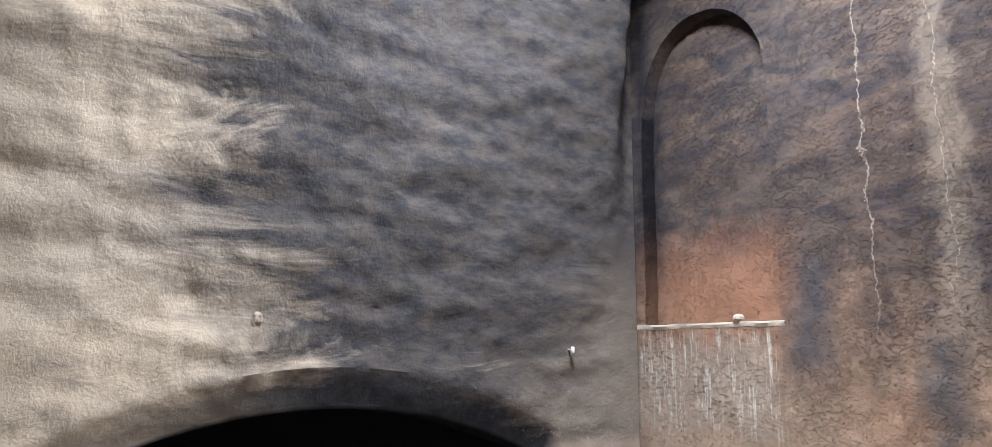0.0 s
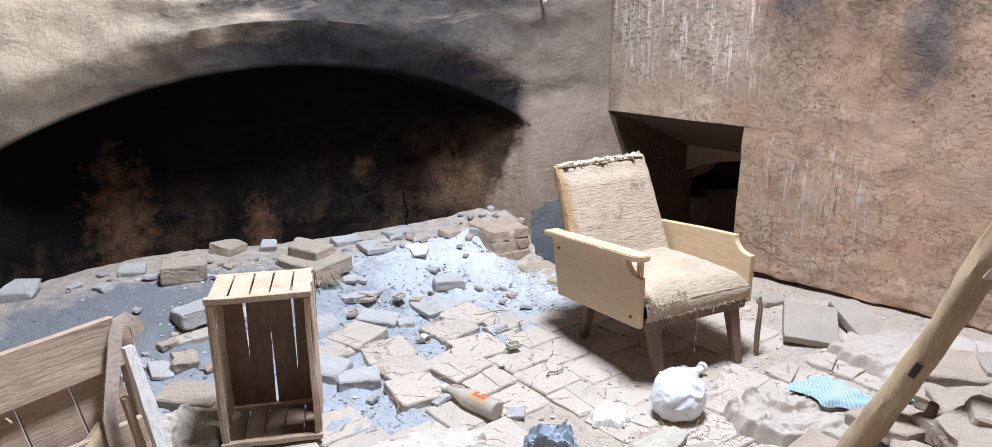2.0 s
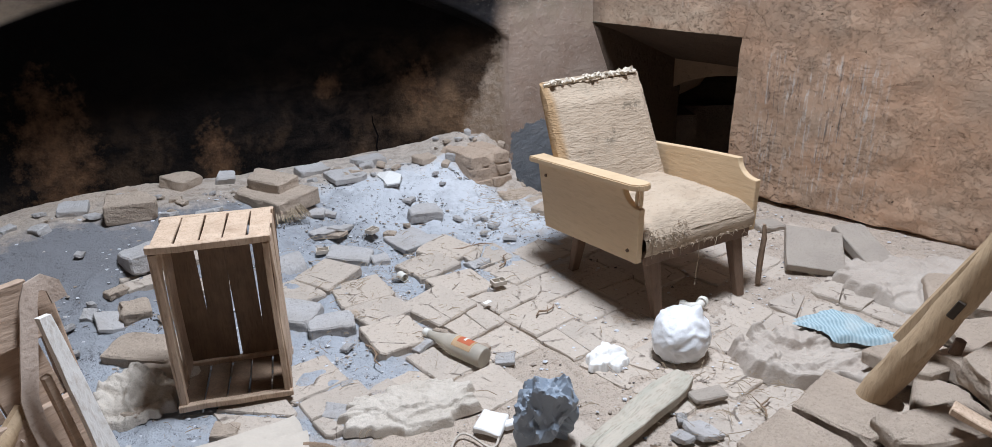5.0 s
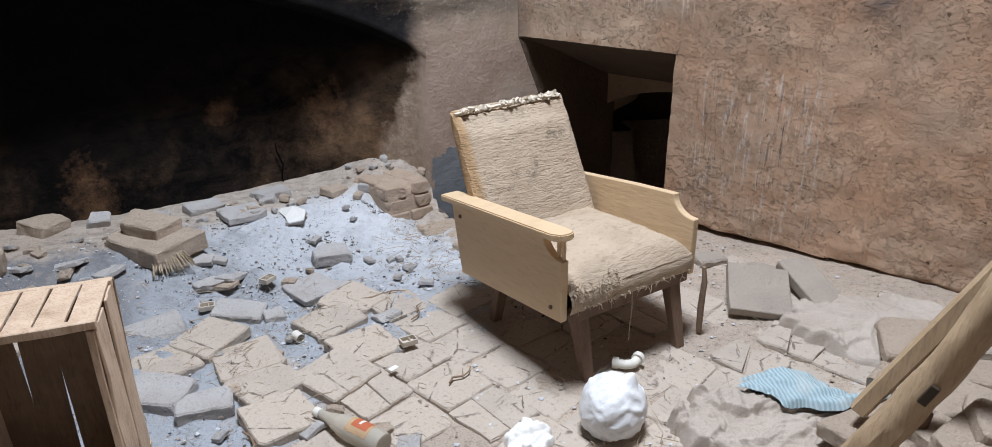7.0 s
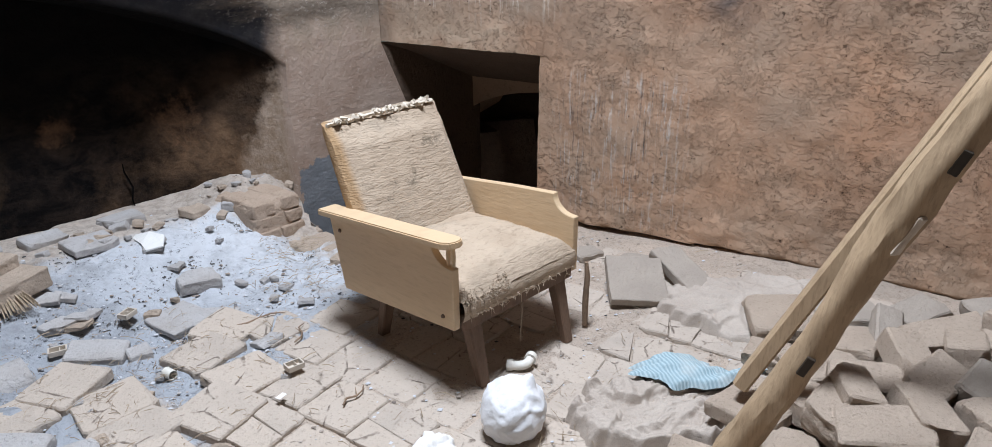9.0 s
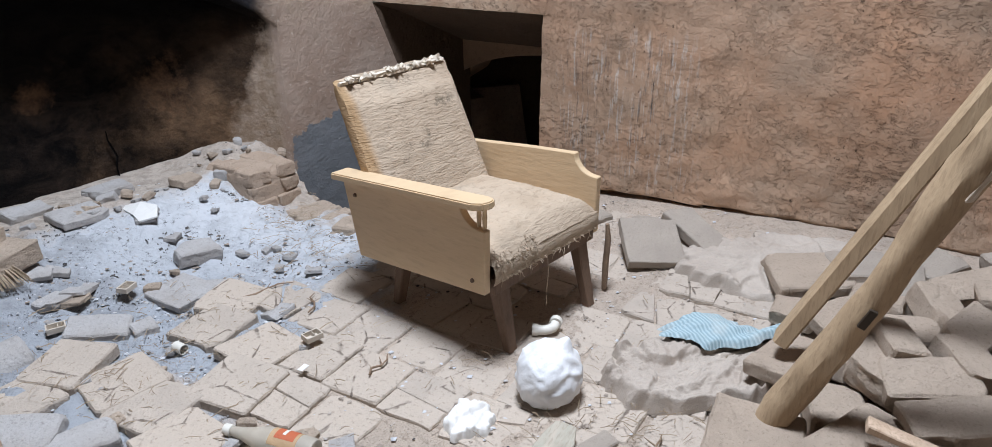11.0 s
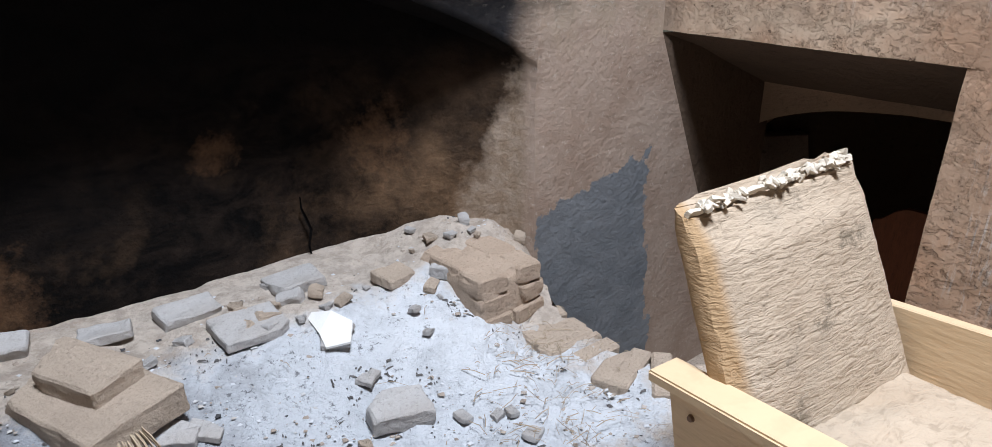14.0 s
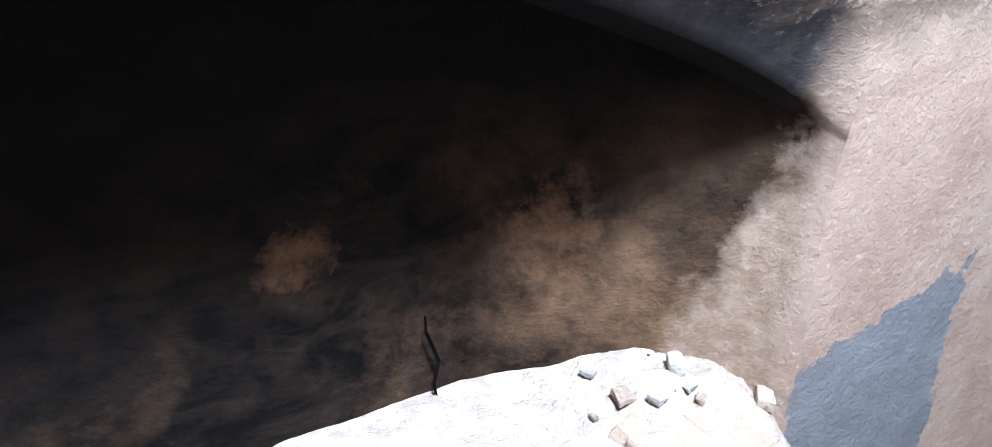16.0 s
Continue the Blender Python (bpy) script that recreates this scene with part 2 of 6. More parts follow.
def back_wall_material():
    k = Mat("sooty_shaded_plaster")
    s = k.dot((D.x, D.y, 0), (CUSP.x, CUSP.y, 0))
    dep = k.dot((-NB.x, -NB.y, 0), (CUSP.x, CUSP.y, 0))
    z = k.axis(2)
    strata = k.noise(1.5, 8, 0.68, k.scaled((0.8, 0.8, 3.0)), 0.8)
    mid = k.noise(7, 7, 0.7, k.scaled((0.8, 0.8, 1.8)))
    grain = k.noise(60, 4, 0.65)
    c = k.mix(k.ramp(k.noise(1.1, 5), 0.35, 0.65), (0.60, 0.48, 0.355), (0.50, 0.41, 0.32))
    c = k.mix(k.ramp(mid, 0.5, 0.75, 0, 0.7), c, (0.28, 0.235, 0.2))
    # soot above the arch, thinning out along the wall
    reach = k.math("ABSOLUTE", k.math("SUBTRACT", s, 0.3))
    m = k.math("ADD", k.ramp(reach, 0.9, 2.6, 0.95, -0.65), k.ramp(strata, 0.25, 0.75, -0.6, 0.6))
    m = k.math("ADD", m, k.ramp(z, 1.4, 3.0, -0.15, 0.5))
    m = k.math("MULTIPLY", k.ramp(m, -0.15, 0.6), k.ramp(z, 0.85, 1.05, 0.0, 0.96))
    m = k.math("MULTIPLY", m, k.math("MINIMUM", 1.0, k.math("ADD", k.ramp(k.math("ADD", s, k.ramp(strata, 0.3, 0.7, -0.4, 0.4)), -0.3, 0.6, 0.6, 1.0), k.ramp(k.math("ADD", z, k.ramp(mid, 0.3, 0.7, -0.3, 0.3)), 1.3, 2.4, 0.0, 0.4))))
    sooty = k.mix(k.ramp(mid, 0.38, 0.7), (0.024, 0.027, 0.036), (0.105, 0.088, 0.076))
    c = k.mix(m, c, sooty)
    sweep = k.math("SINE", k.math("MULTIPLY", k.math("MINIMUM", k.math("MAXIMUM", s, 0.0), SPAN), math.pi / SPAN))
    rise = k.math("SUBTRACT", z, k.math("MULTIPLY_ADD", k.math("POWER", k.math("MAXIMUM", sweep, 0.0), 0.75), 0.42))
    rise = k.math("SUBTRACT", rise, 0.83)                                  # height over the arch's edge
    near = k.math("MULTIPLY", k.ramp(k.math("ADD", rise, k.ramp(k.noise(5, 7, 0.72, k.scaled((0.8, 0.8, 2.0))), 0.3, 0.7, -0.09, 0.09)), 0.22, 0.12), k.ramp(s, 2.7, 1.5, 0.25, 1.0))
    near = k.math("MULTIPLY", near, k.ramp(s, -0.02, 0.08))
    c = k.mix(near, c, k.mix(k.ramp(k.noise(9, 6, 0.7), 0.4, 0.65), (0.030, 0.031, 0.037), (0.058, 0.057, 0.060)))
    pier = k.math("MULTIPLY", k.ramp(s, 0.10, 0.0), k.ramp(k.math("ADD", z, k.ramp(k.noise(7, 7, 0.72), 0.3, 0.7, -0.12, 0.12)), 1.06, 0.86))
    pier_tone = k.mix(k.ramp(k.noise(4, 6, 0.7), 0.4, 0.62), (0.43, 0.335, 0.275), (0.36, 0.265, 0.21))
    pier_tone = k.mix(k.ramp(k.noise(42, 5, 0.7), 0.58, 0.68, 0, 0.7), pier_tone, (0.56, 0.47, 0.40))
    c = k.mix(pier, c, pier_tone)
    fleck = k.math("MULTIPLY", k.ramp(k.noise(34, 6, 0.75, k.scaled((1, 1, 1.6))), 0.57, 0.63), k.math("MULTIPLY", k.ramp(rise, 0.03, 0.2), k.ramp(z, 1.45, 1.05)))
    c = k.mix(k.math("MULTIPLY", fleck, k.ramp(s, 0.9, 0.3, 0.0, 0.6)), c, (0.44, 0.40, 0.36))
    # ragged grey cement patch low on the pier
    a = k.math("MULTIPLY", s, -1.0)
    rag = k.ramp(k.noise(13, 6, 0.7), 0.3, 0.7, -0.035, 0.035)
    zr = k.math("ADD", z, rag)
    top = k.math("SUBTRACT", zr, k.math("MULTIPLY", a, 0.21))
    side = k.math("ADD", k.math("ADD", a, rag), k.math("MULTIPLY", k.math("MINIMUM", zr, 0.2), 0.14))
    cem = k.math("MULTIPLY", k.ramp(top, 0.262, 0.25), k.math("MULTIPLY", k.ramp(side, 0.66, 0.65), k.ramp(k.math("ADD", a, rag), 0.01, 0.02)))
    cement = k.mix(k.ramp(k.noise(6, 6, 0.65), 0.35, 0.68), (0.23, 0.245, 0.265), (0.165, 0.18, 0.20))
    c = k.mix(cem, c, cement)
    # inside the alcove: soot and shade painted black, lit worn foot and end brown
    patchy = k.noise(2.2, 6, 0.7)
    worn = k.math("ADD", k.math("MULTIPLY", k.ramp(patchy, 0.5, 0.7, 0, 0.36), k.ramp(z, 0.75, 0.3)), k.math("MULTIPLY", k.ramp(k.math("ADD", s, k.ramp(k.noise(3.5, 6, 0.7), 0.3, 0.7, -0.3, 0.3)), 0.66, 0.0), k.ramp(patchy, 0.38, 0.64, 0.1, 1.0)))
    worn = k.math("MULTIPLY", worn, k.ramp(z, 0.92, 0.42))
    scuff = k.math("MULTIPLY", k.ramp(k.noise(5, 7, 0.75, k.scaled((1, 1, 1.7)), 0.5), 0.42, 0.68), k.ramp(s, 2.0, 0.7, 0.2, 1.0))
    soot_shade = k.mix(k.math("MULTIPLY", scuff, k.ramp(z, 0.95, 0.35, 0.15, 1.0)), (0.0035, 0.0032, 0.0035), (0.045, 0.031, 0.024))
    inner = k.mix(worn, soot_shade, (0.24, 0.15, 0.09))
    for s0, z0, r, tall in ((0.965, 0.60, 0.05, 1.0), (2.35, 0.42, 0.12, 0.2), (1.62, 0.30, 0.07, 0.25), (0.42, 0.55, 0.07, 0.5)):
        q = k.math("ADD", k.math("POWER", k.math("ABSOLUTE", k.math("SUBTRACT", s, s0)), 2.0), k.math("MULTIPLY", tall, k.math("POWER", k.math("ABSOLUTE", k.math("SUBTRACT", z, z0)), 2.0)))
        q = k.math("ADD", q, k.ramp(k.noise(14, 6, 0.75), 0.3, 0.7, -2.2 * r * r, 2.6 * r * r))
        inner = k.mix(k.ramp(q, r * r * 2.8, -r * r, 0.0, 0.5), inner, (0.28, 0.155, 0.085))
    # crumbled bare earth where alcove's end meets pier, painted as a lit wedge
    lit_crumb = k.math("MULTIPLY", k.ramp(k.math("ADD", k.math("ADD", s, k.math("MULTIPLY", rise, 0.24)), k.ramp(k.noise(9, 5, 0.65), 0.3, 0.7, -0.04, 0.04)), 0.04, -0.02), k.ramp(rise, 0.02, -0.03))
    inner = k.mix(lit_crumb, inner, k.mix(k.ramp(k.noise(22, 5, 0.7), 0.4, 0.6), (0.44, 0.345, 0.27), (0.34, 0.25, 0.18)))
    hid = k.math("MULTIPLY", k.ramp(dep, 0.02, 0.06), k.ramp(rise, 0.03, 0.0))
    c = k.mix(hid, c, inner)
    lumps = k.math("MULTIPLY", k.noise(14, 8, 0.75), k.ramp(hid, 0, 1, 0.35, 1.0))
    k.bump((k.noise(5, 5, 0.6), 0.014), (lumps, 0.03), (k.noise(48, 6, 0.75), 0.0045), (grain, 0.0025))
    return k.done(c, 0.93, spec=0.12)


def ground_material():
    k = Mat("dusty_ground")
    big = k.noise(2.2, 6, 0.65)
    fine = k.noise(38, 6, 0.72)
    grain = k.noise(170, 3, 0.6)
    c = k.mix(k.ramp(big, 0.35, 0.65), (0.57, 0.475, 0.395), (0.46, 0.39, 0.33))
    c = k.mix(k.ramp(fine, 0.53, 0.67, 0, 0.65), c, (0.26, 0.205, 0.16))
    c = k.mix(k.ramp(grain, 0.56, 0.66, 0, 0.5), c, (0.17, 0.14, 0.11))
    # ash, lying in two drifts in front of the alcove
    s = k.dot((D.x, D.y, 0), (CUSP.x, CUSP.y, 0))
    n = k.dot((NB.x, NB.y, 0), (CUSP.x, CUSP.y, 0))
    drift = None
    for s0, n0, rs, rn in ((1.0, 0.35, 1.05, 1.0), (2.3, 0.8, 1.3, 1.1)):
        q = k.math("ADD", k.math("POWER", k.math("ABSOLUTE", k.math("DIVIDE", k.math("SUBTRACT", s, s0), rs)), 2.0),
                   k.math("POWER", k.math("ABSOLUTE", k.math("DIVIDE", k.math("SUBTRACT", n, n0), rn)), 2.0))
        q = k.math("SUBTRACT", 1.0, q)
        drift = q if drift is None else k.math("MAXIMUM", drift, q)
    drift = k.math("ADD", drift, k.ramp(k.noise(4.5, 7, 0.7), 0.2, 0.8, -0.7, 0.7))
    white = k.ramp(k.math("ADD", s, k.math("MULTIPLY", n, 0.9)), 1.75, 0.7)
    ash = k.mix(white, (0.42, 0.45, 0.495), (0.69, 0.72, 0.765))
    ash = k.mix(k.ramp(k.noise(6, 7, 0.75), 0.46, 0.62, 0, 0.45), ash, (0.36, 0.375, 0.40))
    spots = k.math("MULTIPLY", k.ramp(k.noise(45, 6, 0.75), 0.56, 0.62), k.ramp(k.noise(4.2, 5, 0.7), 0.48, 0.58, 0.1, 0.9))
    ash = k.mix(spots, ash, (0.10, 0.10, 0.11))
    # charcoal-grey ash towards the left, with the shade on it painted in
    coal_shade = k.math("MULTIPLY", k.ramp(k.math("ADD", s, k.ramp(k.noise(3, 6, 0.7), 0.3, 0.7, -0.5, 0.5)), 1.2, 2.0), k.ramp(n, 1.0, 0.3))
    ash = k.mix(k.math("MULTIPLY", coal_shade, 0.7), ash, (0.13, 0.125, 0.13))
    c = k.mix(k.ramp(drift, 0.0, 0.45), c, ash)
    bare = k.math("MAXIMUM", k.ramp(k.math("ADD", n, k.ramp(k.noise(6, 7, 0.7), 0.3, 0.7, -0.1, 0.1)), 0.02, -0.10), k.ramp(k.math("ADD", k.math("ADD", s, k.math("MULTIPLY", n, 0.6)), k.ramp(k.noise(7, 7, 0.7), 0.3, 0.7, -0.1, 0.1)), 0.50, 0.36))
    bare = k.math("MULTIPLY", bare, k.ramp(drift, 0.0, 0.2))
    c = k.mix(k.math("MULTIPLY", bare, 0.9), c, k.mix(k.ramp(k.noise(18, 6, 0.7), 0.42, 0.6), (0.56, 0.485, 0.415), (0.38, 0.315, 0.26)))
    k.bump((k.noise(9, 6, 0.7), 0.02), (fine, 0.010), (grain, 0.004))
    return k.done(c, 0.96, spec=0.1)


def tile_material():
    k = Mat("worn_paver")
    r = k.random()
    big = k.noise(7, 5, 0.6)
    fine = k.noise(55, 5, 0.7)
    c = k.mix(r, (0.53, 0.455, 0.385), (0.44, 0.385, 0.335))
    c = k.mix(k.ramp(big, 0.4, 0.68), c, (0.53, 0.46, 0.395))
    c = k.mix(k.ramp(fine, 0.54, 0.72, 0, 0.7), c, (0.25, 0.20, 0.16))
    v = k.put("ShaderNodeTexVoronoi")
    v.feature = "DISTANCE_TO_EDGE"
    k.t.links.new(k.put("ShaderNodeVectorMath").outputs[0], v.inputs["Vector"])
    shift = v.inputs["Vector"].links[0].from_node
    k.t.links.new(k.co, shift.inputs[0])
    k.t.links.new(r, shift.inputs[1])
    v.inputs["Scale"].default_value = 6.0
    crack = k.ramp(k.math("ADD", v.outputs["Distance"], k.ramp(k.noise(30, 4), 0.3, 0.7, -0.02, 0.02)), 0.0, 0.022, 1.0, 0.0)
    crack = k.math("MULTIPLY", crack, k.ramp(k.noise(9, 3), 0.5, 0.6))
    c = k.mix(k.math("MULTIPLY", crack, 0.8), c, (0.14, 0.11, 0.09))
    k.bump((big, 0.012), (fine, 0.005), (k.ramp(crack, 0, 1, 1, 0), 0.004), (k.noise(200, 3), 0.0015))
    return k.done(c, 0.93, spec=0.12)


def wood(name, a, b, dark, scale=1.0, along=(1, 1, 1), rough=0.65, grime=0.5):
    k = Mat(name)
    fib = k.noise(10 * scale, 6, 0.65, k.scaled(along), 0.6)
    fine = k.noise(70 * scale, 4, 0.6, k.scaled(along))
    blot = k.noise(5, 5, 0.65)
    c = k.mix(k.ramp(fib, 0.35, 0.66), a, b)
    c = k.mix(k.ramp(fine, 0.5, 0.75, 0, 0.6), c, dark)
    c = k.mix(k.ramp(blot, grime, grime + 0.25, 0, 0.6), c, dark)
    k.bump((fib, 0.003), (fine, 0.0015))
    return k.done(c, rough, spec=0.3)


def cloth(name, a, b, scale=1.0, relief=0.004, thread=260):
    k = Mat(name)
    big = k.noise(6 * scale, 6, 0.65)
    wv = k.noise(thread, 2, 0.5)
    c = k.mix(k.ramp(big, 0.35, 0.68), a, b)
    c = k.mix(k.ramp(wv, 0.45, 0.8, 0, 0.45), c, tuple(v * 0.5 for v in a))
    k.bump((k.noise(24 * scale, 6, 0.7), relief * 2), (wv, relief * 0.3))
    return k.done(c, 0.95, spec=0.1)


M_WALL = long_wall_material()
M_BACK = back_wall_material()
M_GROUND = ground_material()
M_TILE = tile_material()
M_SILL = earth("pale_sill_plaster", (0.62, 0.53, 0.43), (0.52, 0.43, 0.34), (0.34, 0.27, 0.21), 6, 0.008, 0.6)
M_EARTH = earth("mud_plaster", (0.42, 0.30, 0.21), (0.34, 0.25, 0.18), (0.16, 0.12, 0.09))
# darker copy of mud_plaster: the passage's shade is put into its colour
M_PASSAGE = earth("shaded_mud_plaster", (0.15, 0.105, 0.075), (0.11, 0.078, 0.058), (0.06, 0.045, 0.036))
M_BRICK = earth("mud_brick", (0.61, 0.50, 0.405), (0.51, 0.415, 0.335), (0.29, 0.225, 0.175), 6, 0.018, 0.56)
M_PLY = wood("pale_plywood", (0.66, 0.50, 0.325), (0.62, 0.46, 0.29), (0.51, 0.37, 0.235), 0.5, (0.35, 0.35, 2.0), 0.5, 0.62)
M_LEG = wood("brown_leg_wood", (0.20, 0.13, 0.09), (0.155, 0.10, 0.07), (0.09, 0.062, 0.045), 1.5, (2, 2, 0.3))
def upholstery():
    k = Mat("dusty_ribbed_fabric")
    rib = k.noise(42, 3, 0.6, k.scaled((0.6, 1.0, 2.8)), 0.7)
    big = k.noise(5, 6, 0.65)
    c = k.mix(k.ramp(big, 0.36, 0.66), (0.51, 0.415, 0.32), (0.425, 0.335, 0.25))
    c = k.mix(k.ramp(rib, 0.52, 0.66, 0, 0.4), c, (0.25, 0.195, 0.14))
    c = k.mix(k.ramp(k.noise(2.8, 4), 0.52, 0.68, 0, 0.5), c, (0.33, 0.29, 0.235))
    c = k.mix(k.math('MULTIPLY', k.ramp(k.noise(11, 6, 0.75), 0.56, 0.66), k.ramp(k.noise(2.2, 3), 0.45, 0.6)), c, (0.19, 0.155, 0.115))
    x = k.axis(0)
    z = k.axis(2)
    flank = k.math("MULTIPLY", k.ramp(x, 0.085, 0.06), k.ramp(z, 0.44, 0.5))
    c = k.mix(k.math("MULTIPLY", flank, 0.8), c, (0.40, 0.255, 0.13))
    k.bump((k.noise(16, 4, 0.6), 0.006), (rib, 0.0055), (k.noise(120, 3), 0.002))
    return k.done(c, 0.95, spec=0.1)


M_SEAT = upholstery()
M_CRATE = wood("crate_slat", (0.66, 0.51, 0.385), (0.54, 0.395, 0.285), (0.25, 0.155, 0.10), 1.2, (2, 2, 0.3))
# dark copy of crate_slat: grime plus the crate's inner shade in the colour
M_CRATEDARK = wood("grimy_shaded_crate_slat", (0.27, 0.185, 0.125), (0.21, 0.14, 0.095), (0.11, 0.075, 0.05), 1.2, (2, 2, 0.3))
M_POLE = wood("peeled_log", (0.50, 0.37, 0.24), (0.41, 0.295, 0.185), (0.24, 0.165, 0.10), 1.0, (2, 2, 0.25))


# ---- mesh helpers ----
def thing(name, at=(0, 0, 0), turn=0.0, label="", category="", group="", kind=""):
    ob = new(name)
    ob.matrix_basis = pose(*at, 0, 0, turn)
    return tagged(ob, label, category, group, kind)


def link(name, bm, material, parent=None, label="", soft=False):
    me = bpy.data.meshes.new(name)
    bm.to_mesh(me)
    bm.free()
    for m in material if isinstance(material, (list, tuple)) else [material]:
        me.materials.append(m)
    if soft:
        me.shade_smooth()
        me.set_sharp_from_angle(angle=radians(42))
    ob = new(name, me)
    ob.parent = parent
    return tagged(ob, label)


part = link


def loft(rows, close=False):
    """Faces between rows of points, all of the same length."""
    bm = bmesh.new()
    vs = [[bm.verts.new(p) for p in row] for row in rows]
    for a, b in zip(vs, vs[1:]):
        n = len(a)
        for i in range(n if close else n - 1):
            j = (i + 1) % n
            q = [a[i], a[j], b[j], b[i]]
            q = [v for k, v in enumerate(q) if all((v.co - w.co).length > 1e-6 for w in q[:k])]
            if len(q) > 2:
                bm.faces.new(q)
    return bm


def box(size, at=(0, 0, 0), turn=(0, 0, 0), bevel=0.004, cuts=0, rough=0.0, seed=0.0):
    """A bevelled, slightly uneven block, centred at a place."""
    bm = bmesh.new()
    bmesh.ops.create_cube(bm, size=1)
    bmesh.ops.scale(bm, vec=size, verts=bm.verts)
    if bevel:
        bmesh.ops.bevel(bm, geom=bm.edges[:], offset=bevel, segments=1, affect="EDGES")
    if cuts:
        bmesh.ops.subdivide_edges(bm, edges=bm.edges[:], cuts=cuts, use_grid_fill=True)
    if rough:
        for v in bm.verts:
            p = v.co * 14 + Vector((seed * 7.3, seed * 3.1, seed))
            v.co += noise.noise_vector(p) * rough
    bmesh.ops.transform(bm, matrix=pose(*at, *turn), verts=bm.verts)
    return bm


def merged(*parts):
    out = bmesh.new()
    for b in parts:
        me = bpy.data.meshes.new("tmp")
        b.to_mesh(me)
        b.free()
        out.from_mesh(me)
        bpy.data.meshes.remove(me)
    return out


def tube(points, radii, sides=8, wobble=0.0):
    """A capped round bar along points."""
    rows = []
    pts = [Vector(p) for p in points]
    for i, p in enumerate(pts):
        d = (pts[min(i + 1, len(pts) - 1)] - pts[max(i - 1, 0)]).normalized()
        a = d.orthogonal().normalized() if i == 0 else (a - d * a.dot(d)).normalized()
        b = d.cross(a)
        r = radii[i] if isinstance(radii, (list, tuple)) else radii
        row = []
        for k in range(sides):
            t = 2 * math.pi * k / sides
            rr = r * (1 + wobble * nz(p.x * 9 + math.cos(t) * 2, p.y * 9 + math.sin(t) * 2, p.z * 9))
            row.append(p + (a * math.cos(t) + b * math.sin(t)) * rr)
        rows.append(row)
    bm = loft(rows, True)
    bm.verts.ensure_lookup_table()
    bm.faces.new([bm.verts[k] for k in range(sides)][::-1])
    bm.faces.new([bm.verts[len(bm.verts) - sides + k] for k in range(sides)])
    return bm


# ---- structure ----
def arch_z(s):
    return 0.83 + 0.42 * max(0.0, math.sin(math.pi * min(max(s / SPAN, 0), 1))) ** 0.75


def back_point(s, z, out, rough=1.0):
    """A point of the back wall; out: metres towards the room."""
    lean = 0.06 * max(0.0, z - 1.5) ** 2
    r = 0.05 * fbm(s * 0.9, z * 2.2, 1.7, 1.5, 5) + 0.015 * fbm(s, z, 5.0, 9.0, 3)
    fade = smooth(-0.62, -0.35, s) * (0.3 if z < 0.9 and s < 0 else 1.0)
    if s < 0:
        s -= 0.47 * max(0.0, 0.87 - z) * min(1.0, -s / 0.655)
    p = CUSP + D * s + NB * (out + (lean + r * rough * (0.35 + 0.65 * smooth(0.7, 1.3, z))) * fade)
    return (p.x, p.y, z)


def build_back_wall():
    top = 4.85
    rows = []
    ss = [-0.655 + i * 0.035 for i in range(19)] + [SPAN * i / 100 for i in range(101)] + [SPAN + 0.02 + 0.06 * i for i in range(32)]
    for s in ss:
        inside = 0.0 <= s <= SPAN
        za = arch_z(s) if inside else 0.83
        e = min(s, SPAN - s) if inside else 0.0
        q = min(e / 0.62, 1.0)
        dep = 0.45 * (0.55 * q + 0.45 * math.sqrt(1 - (1 - q) ** 2)) if s < 1.4 else 0.45 * math.sqrt(1 - (1 - q) ** 2)
        lip = min(0.07, dep * 0.5)
        ridge = 0.035 * smooth(-0.15, 0.3, s) * smooth(SPAN + 0.5, SPAN, s)
        row = []
        for i in range(26):                      # alcove's rear wall
            z = -0.95 + (za + 0.93) * i / 25
            row.append(back_point(s, z, -dep + 0.03 * dep * fbm(s, z, 3, 4, 4), 0.4))
        for k in range(1, 6):                    # underside of the arch
            row.append(back_point(s, za - 0.02 * (1 - k / 5), -dep + (dep - lip) * k / 5, 0.4))
        for k in range(1, 8):                    # splayed band round the arch
            z = za + 0.23 * k / 7
            row.append(back_point(s, z, -lip + (lip + ridge) * k / 7, 0.5))
        for i in range(1, 90):
            k = i / 89
            z = za + 0.23 + (top - za - 0.23) * k
            row.append(back_point(s, z, ridge * math.exp(-k * 25)))
        rows.append(row)
    bm = loft(rows)
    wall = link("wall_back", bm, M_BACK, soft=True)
    tagged(wall, "soot-stained rough plaster wall with a wide low arched alcove, its shade painted in", "wall", kind="structure")


DOOR_W, DOOR_Z = 1.09, 0.87
N0, N1, NS, NSPRING = 0.12, 1.17, 1.77, 3.3      # niche: edges, sill, springing


def wall_point(u, z, out):
    r = 0.016 * fbm(u, z, 8.0, 2.2, 5) + 0.008 * fbm(u, z, 2.0, 11, 3)
    p = CORNER + W * u + IN * (out + r)
    return (p.x, p.y, z)


